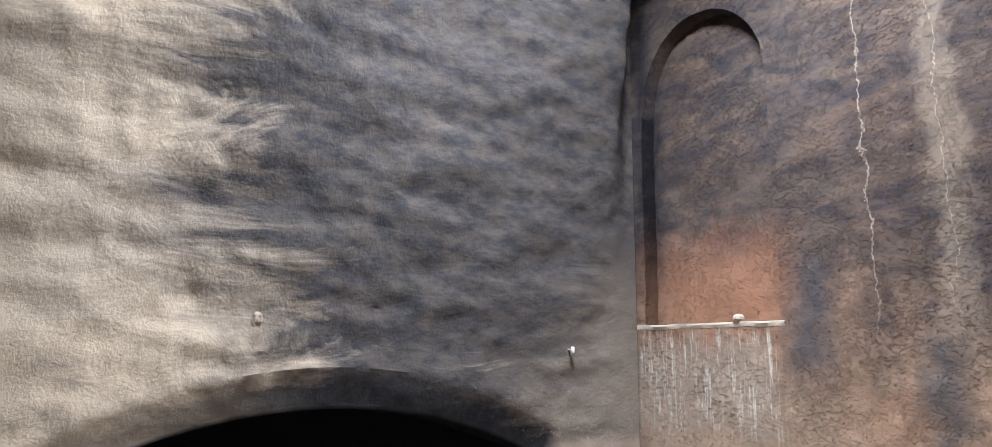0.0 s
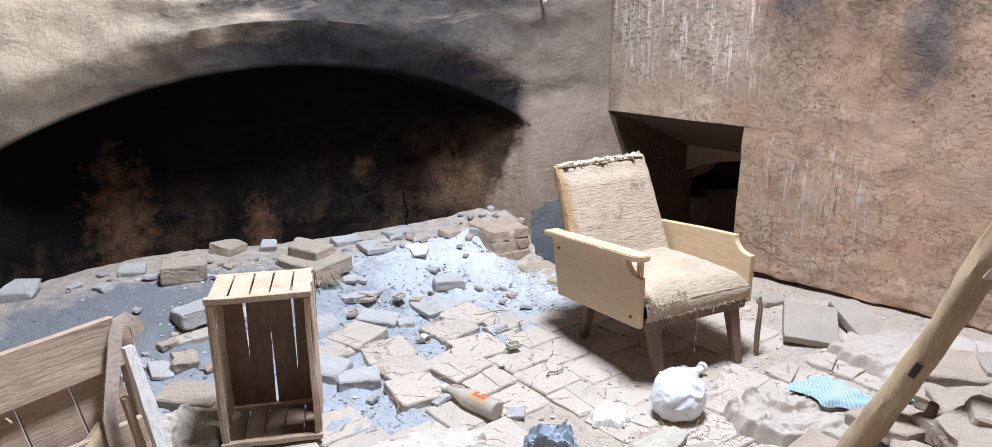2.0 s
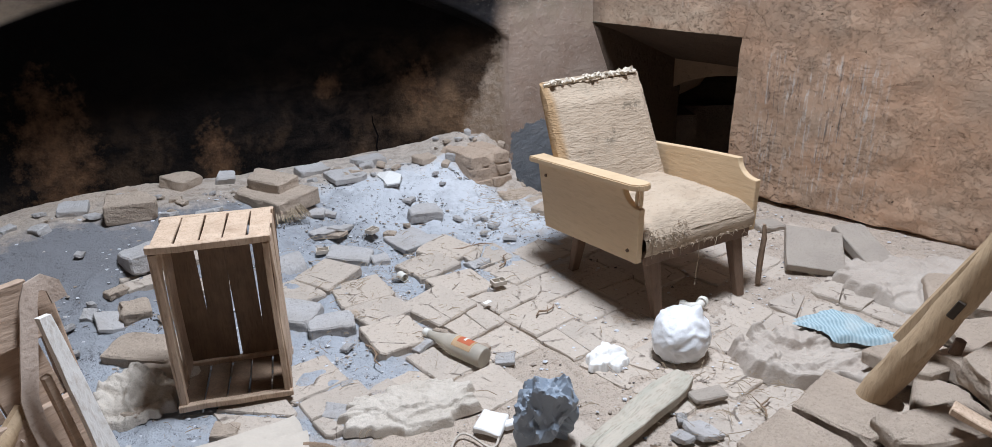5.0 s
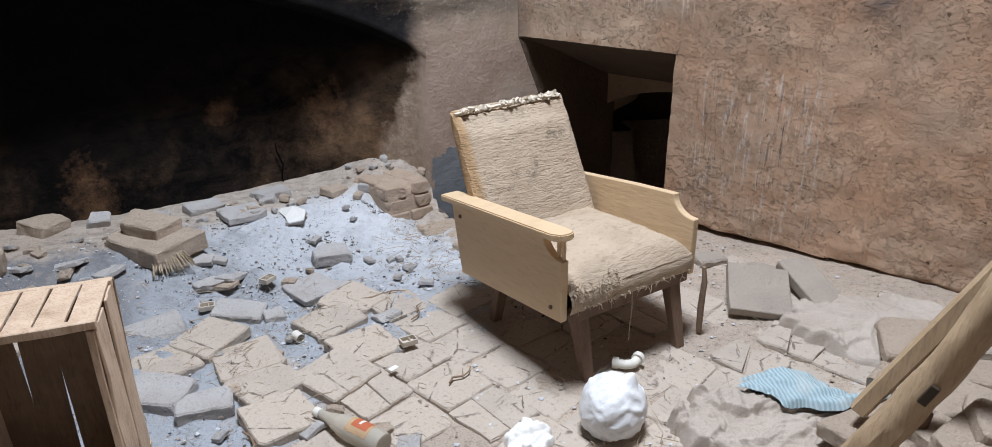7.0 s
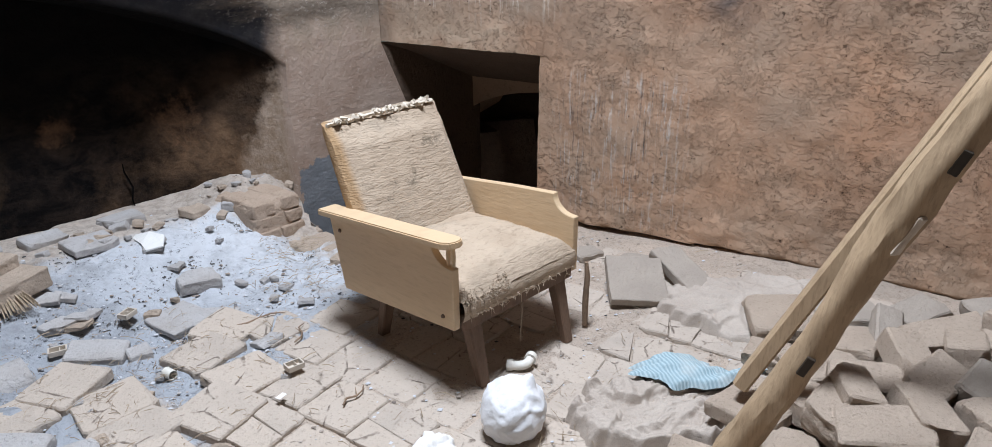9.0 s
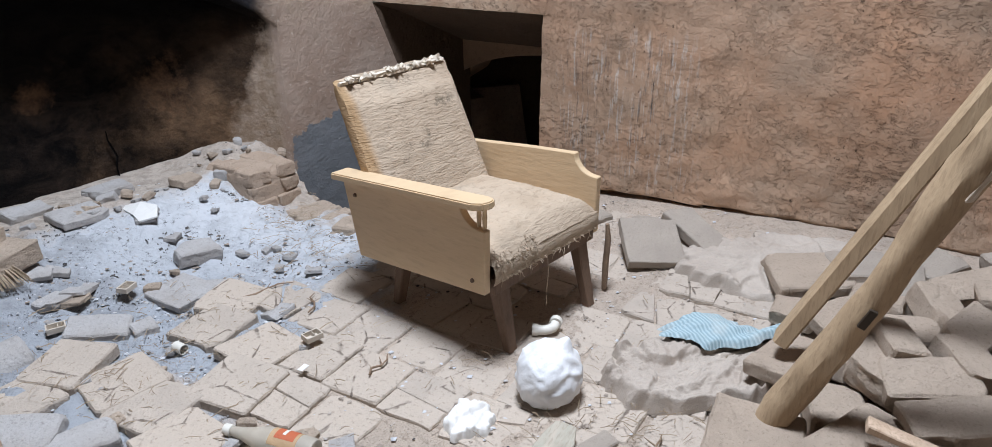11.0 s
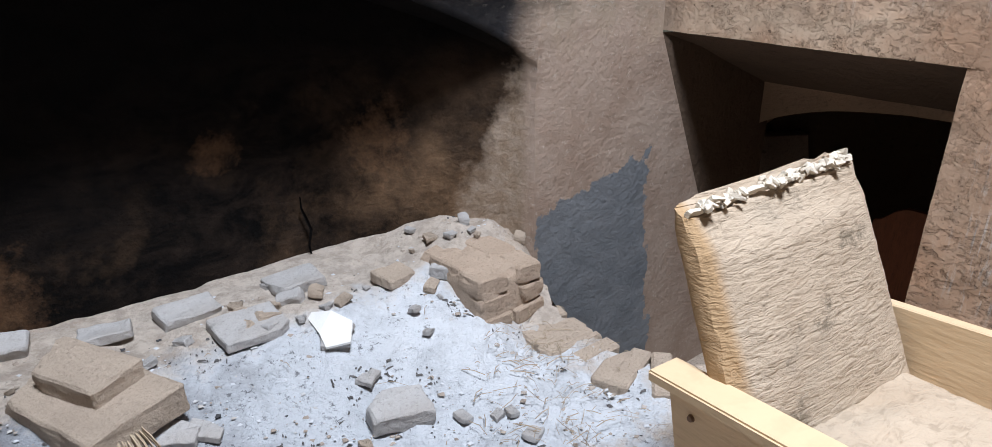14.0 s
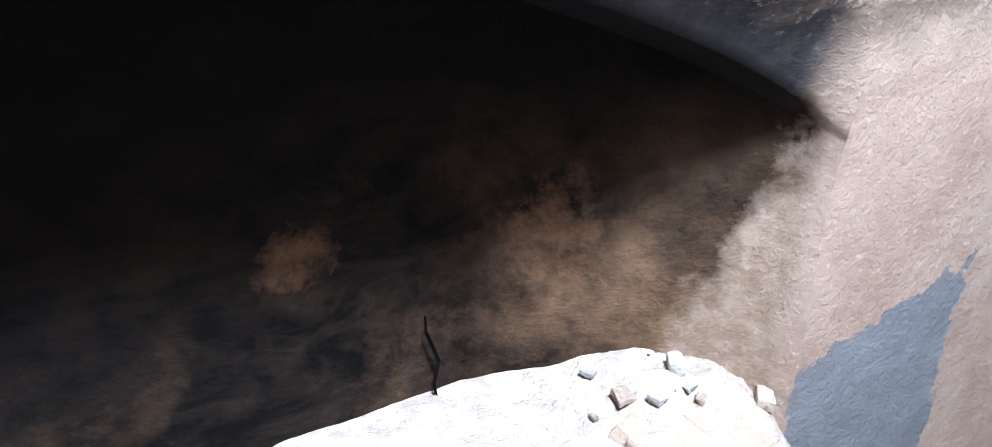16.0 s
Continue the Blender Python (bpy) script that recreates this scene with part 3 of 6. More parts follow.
def build_long_wall():
    top = 4.85
    us = [0.03 * i for i in range(5)] + [N0 + (N1 - N0) * i / 30 for i in range(31)] + [N1 + 0.03 * i for i in range(1, 70)] + [3.3 + 0.15 * i for i in range(18)]
    cols = []
    for u in us:
        for deep in ([0, 1] if abs(u - N0) < 1e-6 else [1, 0] if abs(u - N1) < 1e-6 else [1 if N0 < u < N1 else 0]):
            mid, half = (N0 + N1) / 2, (N1 - N0) / 2
            zt = NSPRING + 0.62 * math.sqrt(max(0.0, 1 - ((u - mid) / half) ** 2))
            zs = NS
            if not N0 <= u <= N1:
                zt = NSPRING
            d = 0.13 if deep else 0.0
            row = [wall_point(u, DOOR_Z + (zs - DOOR_Z) * i / 28, 0) for i in range(29)]
            row += [wall_point(u, zs + (zt - zs) * i / 40, d) for i in range(41)]
            row += [wall_point(u, zt + (top - zt) * i / 24, 0) for i in range(25)]
            cols.append(row)
    zs = [-0.95 + 0.095 * i for i in range(9)] + [-0.10 + 0.011 * i for i in range(32)] + [0.255 + (DOOR_Z - 0.255) * i / 20 for i in range(21)]

    def foot(u, z):
        """Eroded hollow along the foot of the wall."""
        p = CORNER + W * u - IN * 0.05
        edge = floor_z(p.x, p.y) - 0.010 + 0.010 * nz(u, 4, 0, 5) + 0.018 * smooth(1.15, 1.25, u) * smooth(1.9, 1.6, u)
        return (0.07 * smooth(1.1, 1.2, u) * smooth(2.3, 1.7, u) + 0.02) * smooth(edge + 0.012, edge, z)

    low = [[wall_point(u, z, foot(u, z)) for z in zs] for u in [DOOR_W] + [x for x in us if x > DOOR_W + 0.01]]
    jamb_r = [[wall_point(DOOR_W, -0.95 + (DOOR_Z + 0.95) * i / 50, 0.55 * k / 8) for i in range(51)] for k in range(8, -1, -1)]
    wall = link("wall_long", merged(loft(cols), loft(low), loft(jamb_r)), M_WALL, soft=True)
    rows = []
    for i in range(41):
        u = 0.04 + 1.16 * i / 40
        e = 0.010 * nz(u, 3, 0, 6)
        ring = ((NS - 0.030 + e, 0.03), (NS - 0.026 + e, -0.002), (NS - 0.006, -0.010 + e), (NS + 0.006 + e, -0.006), (NS + 0.010, 0.135), (NS - 0.030 + e, 0.03))
        rows.append([wall_point(u, z, o) for z, o in ring])
    tagged(link("niche_sill", loft(rows), M_SILL, soft=True), "pale plastered sill of the wall niche", "sill", kind="structure")
    tagged(wall, "tall brown earthen plaster wall with an arched niche and low doorway", "wall", kind="structure")
    # passage behind the doorway: jamb, sloping soffit and a second, arched opening
    rows = []
    for k in range(12):
        v = 0.8 * k / 11
        zc = DOOR_Z - 0.32 * (k / 11)
        row = []
        for i in range(21):
            z = -0.95 + (zc + 0.95) * i / 20
            e = CUSP + D * (-0.65 - 0.47 * max(0.0, DOOR_Z - z))
            f = Vector(wall_point(0.12, z, 0.86)).xy
            q = e.lerp(f, k / 11)
            row.append((q.x, q.y, z))
        row += [wall_point(-0.01 + 1.35 * i / 14, zc, v) for i in range(1, 15)]
        rows.append(row)
    arch = []
    for i in range(29):
        u = -0.01 + 1.36 * i / 28
        zi = 0.17 + 0.34 * math.sqrt(max(0.0, 1 - ((u - 0.86) / 0.88) ** 2))
        arch.append([wall_point(u, 0.56, 0.79), wall_point(u, (0.56 + zi) / 2, 0.79), wall_point(u, zi, 0.79), wall_point(u, zi + 0.01, 1.0), wall_point(u, zi + 0.05, 1.3)])
    far = []
    for i in range(13):
        u = -0.6 + 2.5 * i / 12
        far.append([wall_point(u, -0.95 + 1.6 * k / 10, 2.4 - 0.9 * (2 * i / 12 - 1) ** 2) for k in range(11)])
    cover = [[wall_point(u, 0.62, v) for v in (0.75, 1.6, 2.6)] for u in (-0.7, 0.6, 2.0)]
    side = [[wall_point(u, z, v) for z in (-0.95, 0.63)] for u, v in ((-0.02, 0.8), (-0.6, 1.0), (-0.6, 1.6))]
    side2 = [[wall_point(u, z, v) for z in (-0.95, 0.9)] for u, v in ((DOOR_W, 0.5), (1.4, 0.56), (1.9, 1.0), (1.9, 1.6))]
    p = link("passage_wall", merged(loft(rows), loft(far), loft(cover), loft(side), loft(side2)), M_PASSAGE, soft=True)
    # arch takes the lighter copy, for the light its face catches
    tagged(link("passage_arch", loft(arch), M_EARTH, soft=True), "brown plastered arch inside the passage", "wall", kind="structure")
    leaf = [[wall_point(u, z, 1.22) for z in (-0.85, -0.6, -0.35, -0.14 + 0.10 * smooth(0.60, 0.74, u))] for u in (0.60, 0.64, 0.69, 0.74, 0.95)]
    tagged(link("door_leaf", loft(leaf), wood("red_brown_door_wood", (0.33, 0.12, 0.06), (0.26, 0.095, 0.05), (0.12, 0.05, 0.03), 1.0, (2, 2, 0.3))), "red-brown wooden door leaf inside the passage", "door", kind="structure").modifiers.new("thick", "SOLIDIFY").thickness = 0.03
    tagged(p, "dark brown plastered passage behind the low doorway", "wall", kind="structure")


def build_shell():
    far_u = CORNER + W * 5.9
    far_s = CUSP + D * 4.8
    back = Vector((-1.6, -2.6))
    # closing walls out of view, in dark plaster to cut bounced light
    for name, a, b in (("wall_south", far_u, back), ("wall_west", back, far_s)):
        rows = []
        for i in range(25):
            p = a.lerp(b, i / 24)
            rows.append([(p.x + 0.04 * nz(i, z, 1), p.y + 0.04 * nz(i, z, 9), z) for z in [-0.95 + 0.29 * k for k in range(21)]])
        tagged(link(name, loft(rows), M_PASSAGE, soft=True), "plain unseen rough earthen plaster wall, darkened to cut bounced light", "wall", kind="structure")
    # unseen ceiling with the roof opening in it, darkened to cut bounced light
    bm = bmesh.new()
    ring = [(-4.5, -3.2), (5.2, -3.2), (5.2, 6.4), (-4.5, 6.4)]
    hole = [(HOLE[0] - HOLE_R, HOLE[1] - HOLE_R), (HOLE[0] + HOLE_R, HOLE[1] - HOLE_R), (HOLE[0] + HOLE_R, HOLE[1] + HOLE_R), (HOLE[0] - HOLE_R, HOLE[1] + HOLE_R)]
    lo = [[bm.verts.new((*p, 4.75)) for p in r] for r in (ring, hole)]
    hi = [[bm.verts.new((*p, 5.1)) for p in r] for r in (ring, hole)]
    for i in range(4):
        j = (i + 1) % 4
        bm.faces.new((lo[0][i], lo[0][j], lo[1][j], lo[1][i]))
        bm.faces.new((hi[0][i], hi[1][i], hi[1][j], hi[0][j]))
        bm.faces.new((lo[1][i], lo[1][j], hi[1][j], hi[1][i]))
        bm.faces.new((lo[0][i], hi[0][i], hi[0][j], lo[0][j]))
    tagged(link("ceiling", bm, M_PASSAGE), "unseen earthen ceiling with a square roof opening, darkened to cut bounced light", "ceiling", kind="structure")


def build_floor():
    xs = [-4.2 + 0.25 * i for i in range(8)] + [-2.2 + 0.02 * i for i in range(258)] + [3.0 + 0.25 * i for i in range(9)]
    ys = [-3.0 + 0.25 * i for i in range(20)] + [2.0 + 0.02 * i for i in range(187)] + [5.8 + 0.3 * i for i in range(5)]
    rows = []
    for x in xs:
        row = []
        for y in ys:
            z = floor_z(x, y) + 0.012 * fbm(x, y, 0, 3.0, 4)
            z += 0.006 * fbm(x, y, 7, 16.0, 4)
            if ash_mask(x, y) > -0.1:
                z += 0.022 * fbm(x, y, 4, 9.0, 5) + 0.006 * abs(nz(x, y, 2, 34))
            if in_pit(x, y):
                z = -0.85
            u, v = wall_u(x, y)
            if u > 1.2 and v > -0.03:
                z -= 0.004
            row.append((x, y, z - 0.006))
        rows.append(row)
    f = link("floor", loft(rows), M_GROUND, soft=True)
    return tagged(f, "dusty earth floor with ash drifts and worn square pavers", "floor", kind="structure")


build_back_wall()
build_long_wall()
build_shell()
floor = build_floor()


# ---- armchair ----
def build_armchair():
    ch = thing("armchair", (0.674, 3.174, 0), 25, "worn armchair with beige fabric and pale plywood sides", "armchair")
    ch.matrix_basis = pose(0.674, 3.174, 0.0, 0, 0, 25)

    def side(x0, x1, name, label):
        prof = [(0.0, 0.262), (0.0, 0.478)]
        for i in range(9):                       # scooped front of the arm
            t = math.pi / 2 * i / 8
            prof.append((0.016 + 0.085 * math.sin(t), 0.478 + 0.07 * (1 - math.cos(t))))
        prof += [(0.30, 0.53), (0.665, 0.488), (0.60, 0.205)]
        bm = bmesh.new()
        f = bm.faces.new([bm.verts.new((x0, y, z)) for y, z in prof])
        g = bmesh.ops.extrude_face_region(bm, geom=[f])
        bmesh.ops.translate(bm, vec=(x1 - x0, 0, 0), verts=[v for v in g["geom"] if isinstance(v, bmesh.types.BMVert)])
        bmesh.ops.recalc_face_normals(bm, faces=bm.faces[:])
        bmesh.ops.bevel(bm, geom=bm.edges[:], offset=0.003, segments=1, affect="EDGES")
        return part(name, bm, M_PLY, ch, label)

    left = side(-0.002, 0.026, "side_panel", "pale plywood side panel")
    side(0.602, 0.63, "side_panel", "pale plywood side panel without its armrest")
    for y, z in ((0.05, 0.30), (0.60, 0.44)):    # screw heads
        bm = bmesh.new()
        bmesh.ops.create_cone(bm, cap_ends=True, segments=12, radius1=0.008, radius2=0.006, depth=0.006, matrix=pose(-0.005, y, z, 0, -90, 0))
        part("screw", bm, M_LEG, left, "dark screw head")
    # armrest board with a rounded front end
    bm = bmesh.new()
    out = [(-0.035, 0.69), (-0.035, 0.02), (-0.02, -0.012), (0.0, -0.02), (0.02, -0.02), (0.038, -0.008), (0.045, 0.02), (0.045, 0.69)]
    f = bm.faces.new([bm.verts.new((x, y, 0)) for x, y in out])
    g = bmesh.ops.extrude_face_region(bm, geom=[f])
    bmesh.ops.translate(bm, vec=(0, 0, 0.024), verts=[v for v in g["geom"] if isinstance(v, bmesh.types.BMVert)])
    bmesh.ops.recalc_face_normals(bm, faces=bm.faces[:])
    bmesh.ops.bevel(bm, geom=bm.edges[:], offset=0.004, segments=2, affect="EDGES")
    bmesh.ops.transform(bm, matrix=pose(0, 0, 0.553, -5.6, 0, 0), verts=bm.verts)
    part("armrest", bm, M_PLY, ch, "pale wooden armrest board")
    for y in (0.012, 0.034):
        part("spindle", tube([(0.014, y, 0.476), (0.014, y, 0.515), (0.014, y, 0.555)], [0.006, 0.008, 0.006], 8), M_PLY, ch)

    # sprung seat, crowned and threadbare at the front edge
    rows = []
    for i in range(41):
        a = i / 40
        row = []
        for j in range(41):
            b = j / 40
            x, y = 0.028 + 0.572 * a, -0.012 + 0.56 * b
            edge = min(a, 1 - a, b * 0.9, 1.0)
            z = 0.352 + 0.062 * (1 - (1 - min(edge / 0.16, 1)) ** 2.2) + 0.025 * math.sin(math.pi * a) * math.sin(math.pi * min(1, b * 1.1)) - 0.02 * b
            z += 0.006 * fbm(x, y, 0, 12, 4) + 0.003 * nz(x, y, 3, 60)
            row.append((x, y, z))
        rows.append(row)
    top = loft(rows)
    skirt = loft([[(0.028 + 0.572 * i / 40, -0.012 + 0.010 * (k / 6 - 0.5) ** 2 - 0.006 * math.sin(math.pi * k / 6) + 0.003 * nz(i, k, 2, 0.7), 0.353 - 0.068 * k / 6 + (0.006 * nz(i, 0, 7, 0.9) if k == 6 else 0)) for i in range(41)] for k in range(7)])
    seat = part("seat", merged(top, skirt), M_SEAT, ch, "dusty beige sprung seat with a frayed front", soft=True)
    # frayed tufts and hanging threads along the front edge
    rnd = random.Random(4)
    bits = []
    for i in range(190):
        x = 0.04 + 0.2 * rnd.random() ** 1.6 if i < 130 else 0.05 + 0.53 * rnd.random()
        z0 = 0.392 - 0.06 * rnd.random() if i < 130 else 0.30
        y = -0.022 + (0.035 * rnd.random() if z0 > 0.37 else 0.0)
        p = [(x, y + 0.01, z0)]
        for q in range(3):
            x += rnd.uniform(-0.010, 0.010)
            y -= rnd.uniform(-0.005, 0.006)
            z0 -= rnd.uniform(-0.006, 0.010 if i % 9 else 0.03)
            p.append((x, y, z0))
        bits.append(tube(p, [0.0012, 0.0015, 0.0011, 0.0005], 4))
    tagged(part("frayed_edge", merged(*bits), M_SEAT, seat, "frayed fabric threads"), kind="stuff")
    part("hanging_thread", tube([(0.30, -0.015, 0.29), (0.302, -0.018, 0.22), (0.298, -0.016, 0.15), (0.30, -0.015, 0.10)], 0.0012, 4), M_SEAT, seat, "loose hanging thread")
    part("front_rail", box((0.55, 0.022, 0.06), (0.315, 0.004, 0.275), bevel=0.004), M_LEG, ch, "brown front rail under the seat")
    part("under_frame", box((0.55, 0.48, 0.03), (0.315, 0.28, 0.262), bevel=0.004), M_LEG, ch)

    # reclined backrest, torn open along its top
    rows = []
    for i in range(45):
        k = i / 44
        row = []
        for j in range(49):
            t = 2 * math.pi * j / 48
            cx, sx = math.cos(t), math.sin(t)
            half = 0.278 - 0.014 * k
            px = half * (abs(cx) ** 0.32) * (1 if cx > 0 else -1)
            py = 0.056 * (abs(sx) ** 0.55) * (1 if sx > 0 else -1) * (1 - 0.55 * smooth(0.88, 1.0, k))
            py -= 0.012 * math.sin(math.pi * k) * (1 if sx < 0 else 0) * max(0, 1 - (px / 0.25) ** 2)
            n = 0.005 * fbm(px, k * 0.5, sx, 14, 4) + 0.0025 * nz(px, k * 2.2, sx, 45)
            y0 = 0.515 + 0.205 * k
            z0 = 0.375 + 0.425 * k
            if k > 0.97:
                z0 += 0.012 * fbm(px, 5, 0, 25, 3) + 0.012 * (px + 0.25)
            row.append((0.306 + px + n * 0.4, y0 + py + n, z0 + 0.45 * py))
        rows.append(row)
    bm = loft(rows)
    bm.verts.ensure_lookup_table()
    for r in (rows[0], rows[-1]):
        c = bm.verts.new(sum((Vector(p) for p in r), Vector()) / len(r) + Vector((0, 0, 0.0 if r is rows[0] else -0.012)))
        base = 0 if r is rows[0] else len(rows[0]) * (len(rows) - 1)
        bm.verts.ensure_lookup_table()
        for j in range(48):
            bm.faces.new((bm.verts[base + j], bm.verts[base + j + 1], c))
    rest = part("backrest", bm, M_SEAT, ch, "reclined beige ribbed fabric backrest, torn on top", soft=True)
    bits = []
    ridge = [(0.050 + 0.505 * q / 40, 0.708 + 0.008 * nz(q, 1, 0, 0.5), 0.800 + 0.014 * q / 40 + 0.010 * fbm(q * 0.21, 3, 0, 1, 3)) for q in range(41)]
    bits.append(tube(ridge, [0.006 + 0.006 * abs(nz(q, 5, 0, 0.63)) for q in range(41)], 7, 0.9))
    for i in range(60):                          # tufts of wadding along the tear
        c = Vector(ridge[rnd.randrange(1, 40)]) + Vector((rnd.uniform(-0.006, 0.006), rnd.uniform(-0.014, 0.01), rnd.uniform(-0.004, 0.008)))
        bits.append(tube([c, c + Vector((rnd.uniform(-0.01, 0.01), rnd.uniform(-0.012, 0.004), rnd.uniform(0.002, 0.012))), c + Vector((rnd.uniform(-0.018, 0.018), rnd.uniform(-0.02, 0.004), rnd.uniform(-0.004, 0.012)))], [0.010, 0.008, 0.003], 6, 0.8))
    tagged(part("wadding", merged(*bits), M_WAD, rest, "grey-white wadding spilling from the torn top", soft=True), kind="stuff")
    part("back_frame", box((0.44, 0.03, 0.30), (0.315, 0.605, 0.50), (-25.7, 0, 0), 0.004), M_LEG, ch)

    for bx, by, tx, ty in ((0.125, 0.0, 0.10, 0.035), (0.545, -0.03, 0.535, 0.03), (0.10, 0.52, 0.11, 0.47), (0.54, 0.52, 0.53, 0.47)):
        rows = []
        for k in range(7):
            q = k / 6
            w = 0.020 + 0.010 * q
            x, y, z = bx + (tx - bx) * q, by + (ty - by) * q, 0.265 * q
            rows.append([(x + a * w, y + b * w * 0.8, z) for a, b in ((-1, -0.8), (-0.8, -1), (0.8, -1), (1, -0.8), (1, 0.8), (0.8, 1), (-0.8, 1), (-1, 0.8))])
        bm = loft(rows, True)
        bm.verts.ensure_lookup_table()
        bm.faces.new([bm.verts[i] for i in range(8)][::-1])
        part("leg", bm, M_LEG, ch)


M_PALEWOOD = wood("bare_white_wood", (0.70, 0.62, 0.52), (0.62, 0.53, 0.43), (0.45, 0.36, 0.28))
M_DARKWOOD = wood("slot_shadow_wood", (0.05, 0.035, 0.025), (0.04, 0.03, 0.02), (0.02, 0.015, 0.01))
M_WAD = cloth("grey_wadding", (0.74, 0.67, 0.57), (0.66, 0.585, 0.485), 3, 0.002, 200)
build_armchair()


# ---- crate standing on its end ----
def build_crate():
    cr = thing("wooden_crate", (-0.885, 2.775, 0.02), 10, "open slatted fruit crate standing upright on the floor", "crate")
    w, d, h = 0.342, 0.27, 0.565
    rnd = random.Random(9)
    for k in range(4):                           # floor of the crate, now at the back
        x = w * (k + 0.5) / 4
        part("slat", box((w / 4 - 0.004, 0.007, h - 0.01), (x, d - 0.006, h / 2), (0, (-1.6, 0.9, -0.5, 1.4)[k], 0), 0.001, 2, 0.004, k), M_CRATEDARK, cr, "grimy dark bottom slat with the crate's inner shade painted in")
    for k in range(5):                           # end boards, top and bottom
        x = w * (k + 0.5) / 5
        for z in (0.007, h - 0.006):
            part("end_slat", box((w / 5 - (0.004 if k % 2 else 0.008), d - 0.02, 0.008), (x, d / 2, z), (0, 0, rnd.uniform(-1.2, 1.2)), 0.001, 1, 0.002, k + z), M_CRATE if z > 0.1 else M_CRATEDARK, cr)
    for y, zt in ((0.008, 0.004), (d - 0.012, 0.012)):
        for z in (0.014, h - zt):
            part("batten", box((w + 0.006, 0.022, 0.022), (w / 2, y, z), (0, 0, 0), 0.002, 3, 0.004, y + z), M_CRATE, cr)
    for x in (0.004, w - 0.004):
        part("side_board", box((0.008, d * 0.42, h - 0.03), (x, d * 0.24, h / 2), (0, 0, 0), 0.0015, 3, 0.008, x), M_CRATE, cr)
        part("side_board", box((0.008, d * 0.40, h - 0.03), (x, d * 0.78, h / 2), (0, 0, 0), 0.0015, 3, 0.005, x + 3), M_CRATE, cr)
        part("corner_batten", box((0.018, 0.022, h - 0.04), (x + (0.012 if x < 0.1 else -0.012), 0.014, h / 2), (0, 0, 0), 0.002, 3, 0.004, x + 5), M_CRATE, cr)


build_crate()


# ---- ladder of two poles ----
def build_ladder():
    ld = thing("wooden_ladder", (1.187, 2.507, 0.07), 0, "leaning wooden ladder of rough poles with empty rung slots", "ladder")
    up = Vector((0.230, -0.2705, 0.935))
    lean = Vector((0.3257, -0.2618, 0.9085)).normalized()
    across = Vector((0.181, 0.219, 0.0))
    pts = [up * (0.19 * i) + Vector((0.008 * math.sin(i), 0.006 * math.cos(i * 1.3), 0)) for i in range(15)]
    part("bare_patch", box((0.03, 0.012, 0.10), (0.18, -0.265, 0.78), (16, 14, 12), 0.005, 2, 0.006, 1), M_PALEWOOD, ld, "split bare white wood on the rail")
    rails = [part("rail", tube([p.lerp(q, t) + Vector((0.004 * nz(i, t, 1, 3), 0.004 * nz(i, t, 5, 3), 0)) for i, (p, q) in enumerate(zip(pts, pts[1:])) for t in (0, 0.25, 0.5, 0.75)], [0.041 + 0.003 * math.sin(i * 0.43) + 0.0025 * nz(i, 2, 0, 0.9) for i in range(56)], 18, 0.22), M_POLE, ld, "round peeled log rail", soft=True)]
    rows = []
    for i in range(15):
        c = across + lean * (0.14 + 0.18 * i)
        sx = Vector((0.80, 0.60, 0.0)).normalized() * 0.042
        sy = lean.cross(sx).normalized() * 0.024
        rows.append([c + sx * a + sy * b for a, b in ((-1, -0.7), (-0.7, -1), (0.7, -1), (1, -0.7), (1, 0.7), (0.7, 1), (-0.7, 1), (-1, 0.7))])
    bm = loft(rows, True)
    bm.verts.ensure_lookup_table()
    bm.faces.new([bm.verts[k] for k in range(8)][::-1])
    rails.append(part("rail", bm, M_POLE, ld, "squared timber rail"))
    face = Vector((-0.55, -0.78, -0.3)).normalized()
    for rail, way, off, r in ((rails[0], up, Vector(), 0.038), (rails[1], lean, across, 0.022)):
        # solid dark blocks painted for the shade inside empty rung slots
        for d in (0.46, 1.02, 1.6):
            c = off + way * d + (face - way * face.dot(way)).normalized() * r
            q = way.to_track_quat("Z", "Y").to_matrix().to_4x4()
            b = box((0.02, 0.02, 0.055), bevel=0.002)
            bmesh.ops.transform(b, matrix=Matrix.Translation(c) @ q, verts=b.verts)
            part("slot_shade", b, M_DARKWOOD, rail, "dark block painted as a shaded rung slot")
    return ld


build_ladder()


